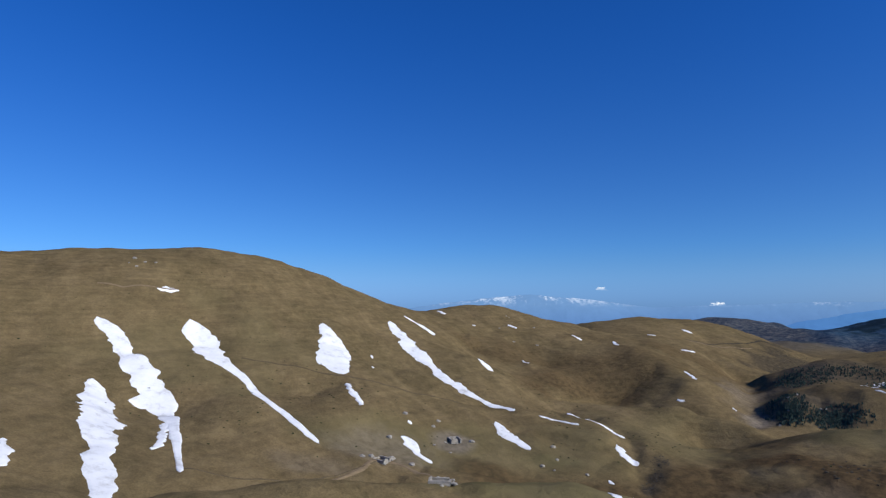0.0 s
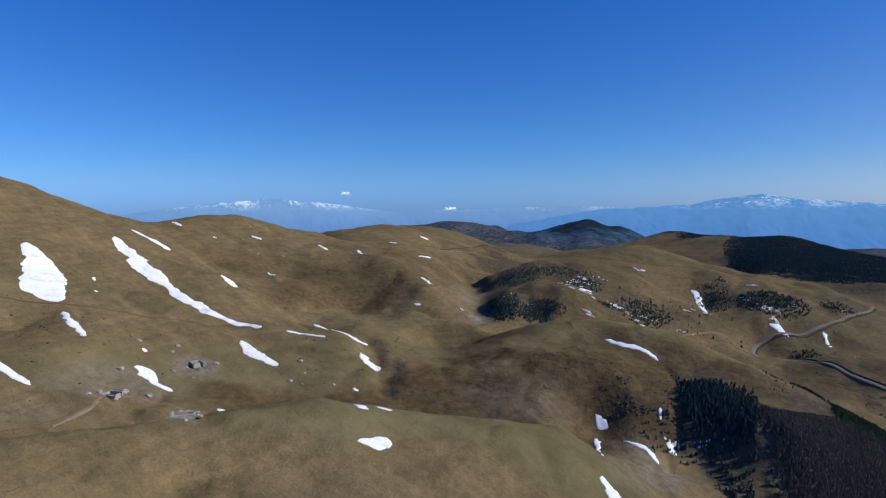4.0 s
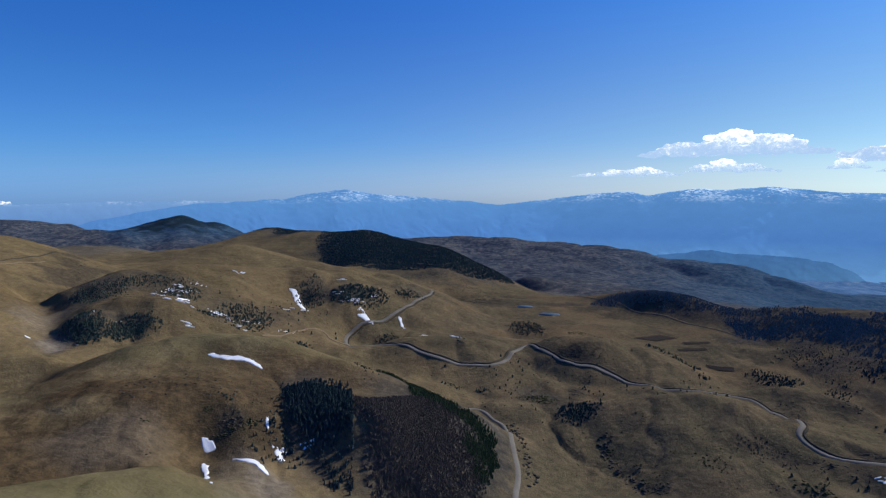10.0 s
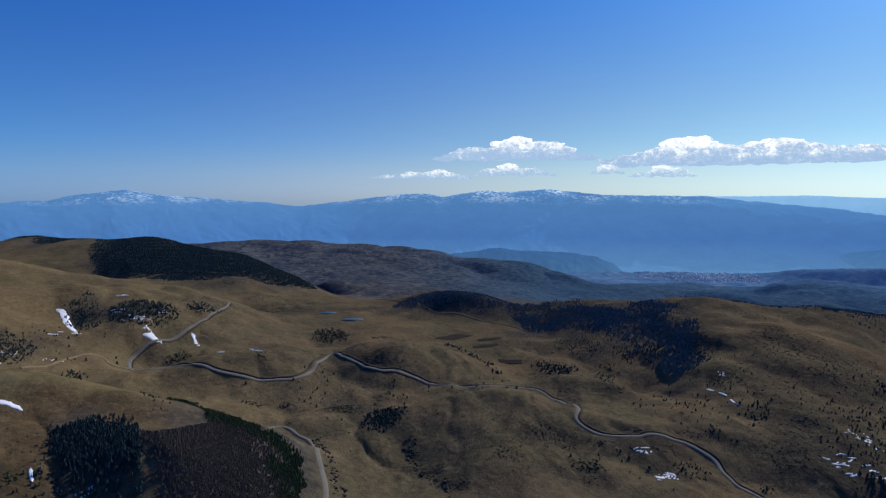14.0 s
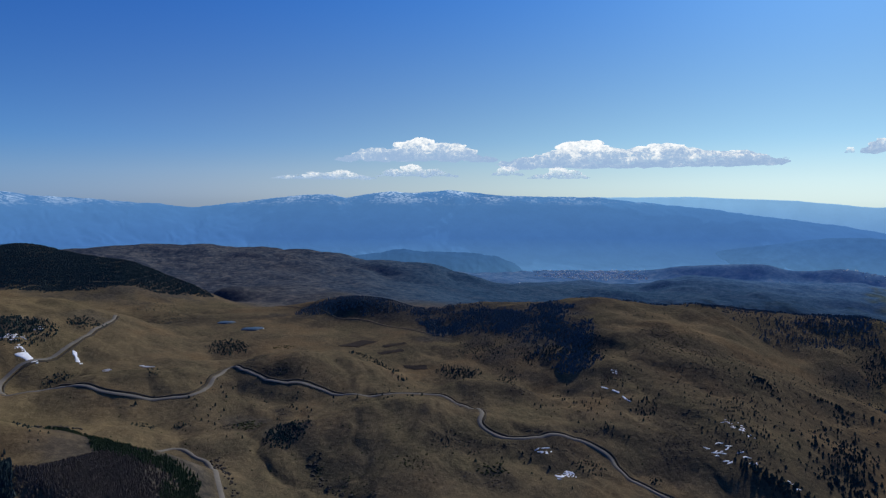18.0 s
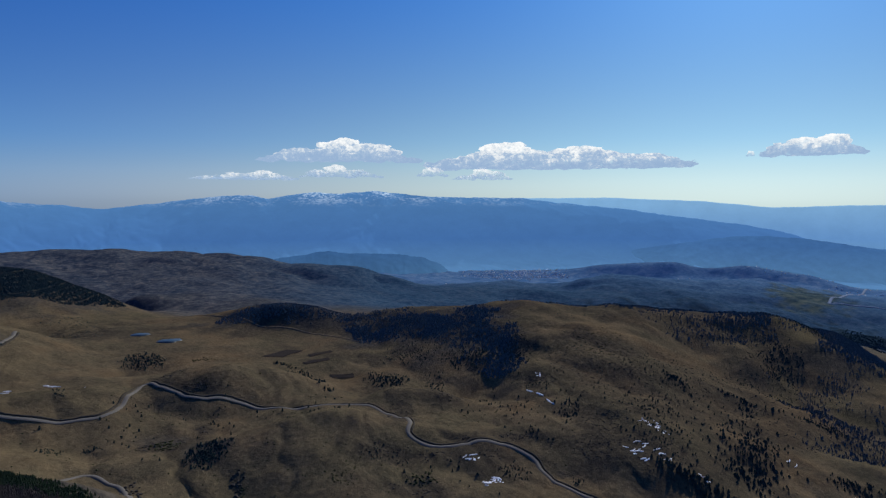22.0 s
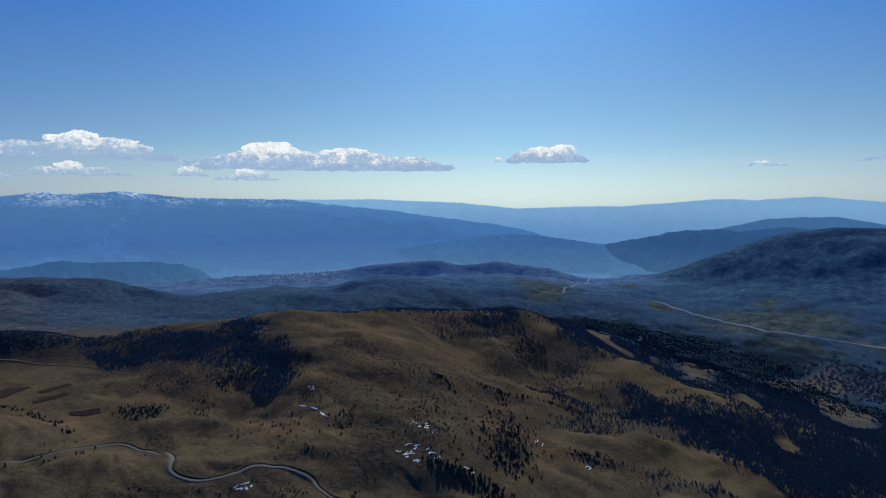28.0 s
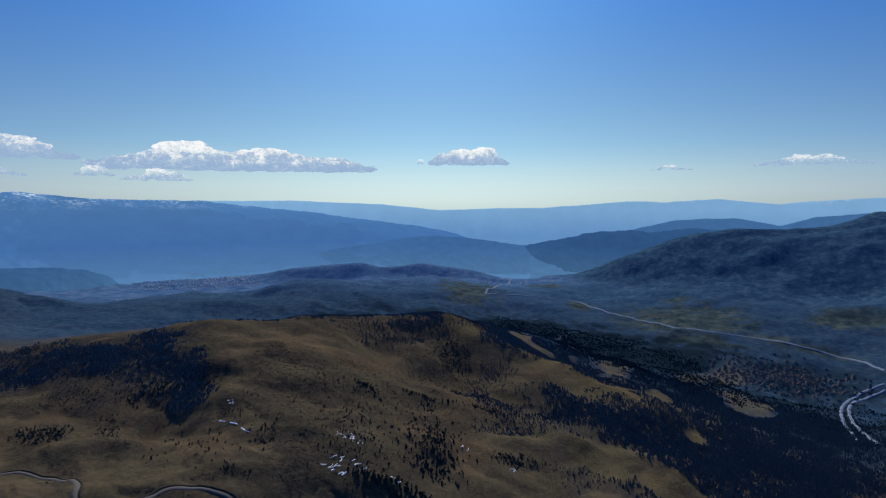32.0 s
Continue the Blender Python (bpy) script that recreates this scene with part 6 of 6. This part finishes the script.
stand("dark dwarf bushes dotted over the steep hill", [(-75, 400, 18, 0.3), (-45, 450, 12, 0.3)], 420, 0.5, 1.6, 17, BUSHES, MAT_SCRUB, "juniper_scrub", "scrub", 1.5, ragged=0.0)

stand("dark shrubs and young pines in the hollows between grassy spurs", [(54, 640, 12, 0.2), (64, 700, 9, 0.25), (48, 560, 6, 0.12)], 600, 0.8, 2.2, 19, BUSHES, MAT_SHRUB, "hollow_scrub", "shrubs", 1.5, ragged=0.0, hollows=True)

for i, (az, d, wa, wd) in enumerate(SHRUBS):
    area = (d * radians(wa)) * (d * wd) * math.pi
    stand("dark leafless shrubs filling a shaded fold of the slope", [(az, d, wa, wd)], int(min(380, max(40, 0.045 * area))), *((0.3, 0.9) if az < -33 else (0.6, 1.7)), 300 + i, BUSHES, MAT_SHRUB, "shrub_patch", "shrubs", 1.6, ragged=0.7, gaps=False)
for i, (az, d, wa, wd) in enumerate(CLUMPS):
    area = (d * radians(wa)) * (d * wd) * math.pi
    stand("loose clump of dark pines on the slope", [(az, d, wa, wd)], int(min(520, max(40, 0.05 * area))), 1.8, 4.6, 340 + i, CONIFERS, MAT_NEEDLE, "pine_clump", "trees", 1.7, ragged=0.6, gaps=False)


def row(label, nodes, count, lo, hi, seed, shapes, mat):
    """Plants in a ragged line along a ditch or a bank."""
    line, _ = dense_line([(x, y, 0) for x, y in nodes], 1.0)
    rng = np.random.RandomState(seed)
    k = rng.randint(len(line), size=count)
    x, y = line[k, 0] + rng.normal(0, 2.2, count), line[k, 1] + rng.normal(0, 2.2, count)
    crowd("bush_row", label, "bushes", shapes, mat, x, y, heights(count, lo, hi, seed), seed, 1.4)


for i, (nodes, count, lo, hi) in enumerate(ROWS):
    low = hi < 2.5
    row("line of low bushes along a ditch" if low else "row of small dark pines along a bank", nodes, count, lo, hi, 380 + i, BUSHES if low else CONIFERS, MAT_SHRUB if low else MAT_NEEDLE)

for label, areas, count, seed in (
    ("dark forest between the slope and the village", [(84, 1330, 11, 0.1), (74, 1420, 8, 0.1), (96, 1300, 5, 0.12)], 9000, 35),
    ("dark forest reaching down to the motorway", [(71, 1720, 6, 0.12), (77, 1680, 5.5, 0.11), (82, 1580, 4.5, 0.1), (86, 1490, 4, 0.09), (64, 1600, 6, 0.12)], 12000, 36),
):
    x, y = in_areas(areas, count, seed, ragged=0.7, clear=FIELDS)
    crowd("distant_wood", label, "wood", FAR_CONIFERS, MAT_DARK_SPRUCE, x, y, heights(len(x), 1.6, 3.6, seed), seed, 2.2)

for k, (areas, label) in enumerate(((THICKETS_MEADOW, "dark thicket of pines and bushes by the meadow"), (THICKETS_SLOPE, "cluster of dark pines on the brown slope"), (THICKETS_HILL, "low pine and juniper thicket on the hillside"))):
    for i, (az, d, wa, wd, count, lo, hi) in enumerate(areas):
        low = hi < 2.7
        if areas is THICKETS_HILL and d > 500:
            count, lo, hi = int(1.8 * count), 1.5 * lo, 1.5 * hi
        stand(label, [(az, d, wa, wd)], count, 0.85 * lo, 0.85 * hi, 200 + 40 * k + i, BUSHES if low else CONIFERS, MAT_SCRUB if low else MAT_NEEDLE, "thicket", "thicket", 1.3 if low else 1.8, ragged=0.5, gaps=False)


def tree_thing(shape, seed):
    """A single pine: trunk and crown under one base."""
    root = new("pine_tree")
    v, f = shape
    crown = bpy.data.meshes.new("crown")
    crown.from_pydata([tuple(p) for p in v], [], [tuple(map(int, t)) for t in f])
    crown.materials.append(MAT_NEEDLE)
    trunk = bpy.data.meshes.new("trunk")
    bm = bmesh.new()
    bmesh.ops.create_cone(bm, cap_ends=True, segments=6, radius1=0.028, radius2=0.008, depth=0.75)
    bmesh.ops.translate(bm, vec=(0, 0, 0.33), verts=bm.verts)
    bm.to_mesh(trunk)
    bm.free()
    trunk.materials.append(MAT_BARK)
    for name, me in (("trunk", trunk), ("crown", crown)):
        new(name, me).parent = root
    return tagged(root, "single dark green pine on dry hillside grass", "tree", "lone pines on the pasture")


PINES = [tree_thing(s, i) for i, s in enumerate(CONIFERS)]
lone_x, lone_y = in_areas([(14, 520, 15, 0.13), (44, 560, 9, 0.18), (55, 600, 7, 0.16), (-12, 660, 8, 0.1), (36, 420, 8, 0.1)], 290, 41, 0.0)
lone_z = ground_z(lone_x, lone_y)
lone_h = heights(len(lone_x), 1.2, 3.6, 42)
for i in range(len(lone_x)):
    source = PINES[i % len(PINES)]
    size = float(lone_h[i])
    place = Matrix.Translation((float(lone_x[i]), float(lone_y[i]), float(lone_z[i]) - 0.15)) @ Matrix.Rotation(i * 2.4, 4, "Z") @ Matrix.Diagonal((size * 1.7, size * 1.7, size, 1))
    if i < len(PINES):
        source.matrix_basis = place
    else:
        made = copy_thing(source, place)
        made.matrix_basis = place

# ---- village, town, ruins and stones ----
MAT_WALL = plain("weathered_pale_plaster", (0.3, 0.29, 0.28), 0.9, 0.15, 0.4)
MAT_TILE = plain("faded_red_roof_tiles", (0.105, 0.088, 0.085), 0.9, 0.3, 0.8)
# base colour raised to imitate sun glinting on the far roofs
MAT_PALE = plain("glint_pale_roofing", (0.5, 0.54, 0.6), 0.7, 0.15, 0.1)


def part(name, bm, mat, parent, label=""):
    me = bpy.data.meshes.new(name)
    bm.to_mesh(me)
    bm.free()
    me.materials.append(mat)
    ob = new(name, me)
    ob.parent = parent
    return tagged(ob, label) if label else ob


def box_bm(x0, y0, z0, x1, y1, z1):
    bm = bmesh.new()
    bmesh.ops.create_cube(bm, size=1, matrix=Matrix.Translation(((x0 + x1) / 2, (y0 + y1) / 2, (z0 + z1) / 2)) @ Matrix.Diagonal((x1 - x0, y1 - y0, z1 - z0, 1)))
    return bm


def village_house():
    root = new("house")
    part("wall", box_bm(-5, -4, -1.5, 5, 4, 4.5), MAT_WALL, root)
    bm = bmesh.new()
    pts = [(-5.5, -4.6, 4.3), (5.5, -4.6, 4.3), (5.5, 4.6, 4.3), (-5.5, 4.6, 4.3), (-5.5, 0, 7.4), (5.5, 0, 7.4)]
    vs = [bm.verts.new(p) for p in pts]
    for f in ((0, 1, 5, 4), (2, 3, 4, 5), (1, 2, 5), (3, 0, 4), (3, 2, 1, 0)):
        bm.faces.new([vs[i] for i in f])
    part("roof", bm, MAT_TILE, root, "faded red tiled gable roof")
    part("chimney", box_bm(1.5, 0.6, 5.5, 2.3, 1.4, 8.2), MAT_WALL, root)
    for x in (-3, 0, 3):
        part("window", box_bm(x - 0.6, -4.06, 1.4, x + 0.6, -3.98, 2.8), MAT_NEEDLE, root, "dark window")
    return tagged(root, "small pale village house with a red tiled roof", "house", "houses of the valley village")


house = village_house()
village_rng = random.Random(8)
spots = []
while len(spots) < 330:
    az, d = village_rng.gauss(91.8, 2.8), village_rng.gauss(1575, 65)
    x, y = polar(az, d)
    if all(math.hypot(x - a, y - b) > 9 for a, b in spots) and 86 < az < 98 and d > 1440:
        spots.append((float(x), float(y)))
for i, (x, y) in enumerate(spots):
    z = float(ground_z(x, y)[0])
    m = pose(x, y, z, 0, 0, village_rng.choice((10, 35, 100, 125)) + village_rng.uniform(-9, 9)) @ Matrix.Scale(village_rng.uniform(0.6, 0.85), 4)
    if i == 0:
        house.matrix_basis = m
    else:
        copy_thing(house, m)


def far_buildings(name, label, areas, count, lo, hi, seed, mat):
    """A distant town of uncountable small blocks."""
    rng = np.random.RandomState(seed)
    x, y = in_areas(areas, count, seed, 0.2)
    z = ground_z(x, y)
    vs, qs = [], []
    for i in range(len(x)):
        w, d, h = rng.uniform(lo, hi), rng.uniform(lo, hi) * 0.7, rng.uniform(2, 4)
        a = rng.uniform(0, math.pi)
        c, s = math.cos(a), math.sin(a)
        for zz in (z[i] - 6, z[i] + h):
            for px, py in ((-w, -d), (w, -d), (w, d), (-w, d)):
                vs.append((x[i] + c * px - s * py, y[i] + s * px + c * py, zz))
        b = 8 * i
        qs += [(b, b + 1, b + 5, b + 4), (b + 1, b + 2, b + 6, b + 5), (b + 2, b + 3, b + 7, b + 6), (b + 3, b, b + 4, b + 7), (b + 4, b + 5, b + 6, b + 7)]
    ob = spread_mesh(name, np.array(vs), np.array(qs), mat)
    ob.data.polygons.foreach_set("use_smooth", np.zeros(len(qs), bool))
    return tagged(ob, label, "town", kind="stuff")


far_buildings("distant_town", "pale roofs of a distant valley town", [(41.5, 3180, 5.5, 0.09), (44, 3050, 3, 0.04)], 480, 1.5, 4, 71, MAT_PALE)
far_buildings("distant_town", "pale roofs scattered along the far valley", [(64, 3300, 6, 0.08), (69, 2900, 5, 0.1), (36, 2450, 4, 0.06), (56, 2950, 7, 0.05)]  , 190, 1.3, 3, 72, MAT_PALE)


def boulder_bm(rng, r):
    bm = bmesh.new()
    bmesh.ops.create_icosphere(bm, subdivisions=2, radius=r)
    for v in bm.verts:
        v.co *= 1 + 0.45 * noise.noise(v.co * (1.6 / r) + Vector((rng.random() * 50, 0, 0)))
        v.co.z *= 0.6
    return bm


def ruin(x, y, turn, seed):
    """Tumbled walls of a dry-stone shepherd's hut, with fallen stones."""
    rng = random.Random(seed)
    root = new("stone_ruin")
    for k, (x0, y0, x1, y1) in enumerate(((-4, -3, 4, -2.2), (-4, 2.2, 3, 3), (-4, -2.2, -3.2, 2.2), (3.2, -2.2, 4, 0.5))):
        bm = box_bm(x0, y0, -0.5, x1, y1, rng.uniform(0.9, 2.2))
        bmesh.ops.subdivide_edges(bm, edges=bm.edges[:], cuts=3, use_grid_fill=True)
        for v in bm.verts:
            v.co += 0.28 * noise.noise_vector(v.co * 0.9 + Vector((seed, k, 0)))
        part("wall", bm, MAT_ROCK, root)
    for _ in range(9):
        bm = boulder_bm(rng, rng.uniform(0.4, 1.0))
        bmesh.ops.translate(bm, vec=(rng.uniform(-7, 7), rng.uniform(-6, 6), 0.1), verts=bm.verts)
        part("stone", bm, MAT_ROCK, root)
    root.matrix_basis = pose(x, y, float(ground_z(x, y)[0]) + 0.2, 0, 0, turn)
    return tagged(root, "tumbled grey dry-stone hut ruin on the pasture", "ruin")


ruin(-278, 136, 20, 3)
ruin(-194, 118, 50, 4)
ruin(-297, 190, -15, 5)
stone_rng = random.Random(12)
for az, d, n, spread in ((-57.6, 351, 7, 14), (-64, 310, 5, 8), (-47.5, 345, 5, 9), (-84, 520, 5, 8), (-52, 740, 8, 22), (-29, 575, 8, 16)):
    for _ in range(n):
        x, y = polar(az, d)
        x, y = float(x) + stone_rng.gauss(0, spread), float(y) + stone_rng.gauss(0, spread)
        bm = boulder_bm(stone_rng, stone_rng.uniform(0.6, 1.8))
        me = bpy.data.meshes.new("boulder")
        bm.to_mesh(me)
        bm.free()
        me.materials.append(MAT_ROCK)
        ob = new("boulder", me)
        ob.matrix_basis = pose(x, y, float(ground_z(x, y)[0]) + 0.1, 0, 0, stone_rng.uniform(0, 360))
        tagged(ob, "weathered grey limestone boulder half sunk in grass", "boulder", "boulders on the pasture")

# ---- clouds over the far mountains ----
def cloud_material(name, body_share):
    """Cumulus whose backlight is painted as glow: grey-blue bodies with bright rims, thinning to wisps."""
    m, n, l, b = material(name)
    n.remove(b)
    pos = n.new("ShaderNodeTexCoord").outputs["Generated"]
    sep = n.new("ShaderNodeSeparateXYZ")
    l.new(pos, sep.inputs[0])
    place = n.new("ShaderNodeTexCoord").outputs["Object"]
    lump = math_node(n, l, "ADD", math_node(n, l, "MULTIPLY", noise_node(n, l, place, 0.013, 5, 0.6), 0.6), math_node(n, l, "MULTIPLY", noise_node(n, l, place, 0.05, 4, 0.6), 0.4))
    level = math_node(n, l, "ADD", math_node(n, l, "MULTIPLY", sep.outputs["Z"], 0.75), math_node(n, l, "MULTIPLY", math_node(n, l, "SUBTRACT", lump, 0.46), 2.4))
    # bright tops and grey bodies are emission, ramped by height and noise
    glow = n.new("ShaderNodeEmission")
    l.new(ramp_node(n, l, level, [(0.15, (0.44, 0.63, 0.92)), (0.4, (0.55, 0.73, 0.98)), (0.56, (0.98, 1.07, 1.16)), (0.8, (1.38, 1.4, 1.4))]), glow.inputs["Color"])
    thin = n.new("ShaderNodeBsdfTransparent")
    wisp = noise_node(n, l, place, 0.03, 5, 0.6)
    body = n.new("ShaderNodeMixShader")
    l.new(math_node(n, l, "ADD", math_node(n, l, "MULTIPLY", math_node(n, l, "SUBTRACT", wisp, 0.47), 3.2), body_share, True), body.inputs[0])
    l.new(thin.outputs[0], body.inputs[1])
    l.new(glow.outputs[0], body.inputs[2])
    l.new(body.outputs[0], n["Material Output"].inputs["Surface"])
    return m


MAT_CLOUD = cloud_material("self_lit_cumulus", 0.72)
MAT_WISP = cloud_material("thin_cloud_wisps", 0.3)


def cloud(az, el_low, el_high, half_width, seed, puffs=60, d=4750, label="flat-based white cumulus cloud over the mountains"):
    """A bank of cumulus: many puffs on a flat base, given by bearings and elevations."""
    rng = random.Random(seed)
    bm = bmesh.new()
    wide = d * radians(half_width)
    base, top = d * math.tan(radians(el_low)), d * math.tan(radians(el_high))
    for _ in range(int(puffs * 6)):
        u = rng.uniform(-1, 1)
        envelope = (1 - abs(u) ** 2.2) * (0.72 + 0.28 * math.sin(3.1 * u + seed) * math.sin(7 * u + 2 * seed))
        high = base + (top - base) * max(0.1, envelope) * rng.uniform(0.05, 1.0) ** 0.8
        r = (top - base) * rng.uniform(0.04, 0.19) * (1.15 - 0.6 * abs(u))
        m = Matrix.Translation((u * wide, rng.uniform(-0.35, 0.35) * wide * 0.5, max(high - r * 0.6, base + r * 0.5))) @ Matrix.Diagonal((2.9, 1.7, 0.66, 1))
        bmesh.ops.create_icosphere(bm, subdivisions=2, radius=r, matrix=m)
    for v in bm.verts:
        v.co += 0.09 * (top - base) * noise.noise_vector(v.co / (0.11 * (top - base)))
        v.co.z = max(v.co.z, base + 0.28 * (top - base) * noise.noise(v.co / 80))
    me = bpy.data.meshes.new("cloud")
    bm.to_mesh(me)
    bm.free()
    me.polygons.foreach_set("use_smooth", np.ones(len(me.polygons), bool))
    me.materials.append(MAT_CLOUD if puffs > 40 else MAT_WISP)
    ob = new("cloud", me)
    hull = ob.modifiers.new("hull", "REMESH")
    hull.mode, hull.voxel_size, hull.use_smooth_shade = "VOXEL", max(2.0, 0.028 * (top - base)), True
    x, y = polar(az, d)
    ob.matrix_world = Matrix.Translation((float(x), float(y), 0)) @ Matrix.Rotation(-radians(az), 4, "Z")
    return tagged(ob, label, "cloud", "clouds over the mountains")


cloud(25.4, 3.96, 6.29, 6.99, 87, 70)
cloud(44.7, 3.34, 6.08, 11.56, 84, 120)
cloud(17.2, 2.29, 3.34, 4.58, 67, 30, label="thin strip of white cloud above the horizon")
cloud(25.4, 2.52, 3.80, 3.61, 58, 34, label="thin strip of white cloud above the horizon")
cloud(33.8, 2.62, 3.65, 1.42, 69, 18, label="thin strip of white cloud above the horizon")
cloud(38.4, 2.30, 3.51, 2.65, 37, 26, label="thin strip of white cloud above the horizon")
cloud(65.2, 3.98, 6.04, 3.35, 54, 44)
cloud(60.9, 4.02, 4.49, 0.28, 24, 6, label="thin strip of white cloud above the horizon")
cloud(93.6, 3.61, 4.59, 4.39, 69, 24, label="faint wisp of high white cloud")
cloud(83.0, 3.36, 3.94, 1.72, 83, 10, label="faint wisp of high white cloud")
cloud(-34.6, -0.11, 0.31, 0.65, 91, 8, label="thin strip of white cloud above the horizon")
cloud(-44.1, 1.25, 1.71, 0.42, 85, 6, label="thin strip of white cloud above the horizon")
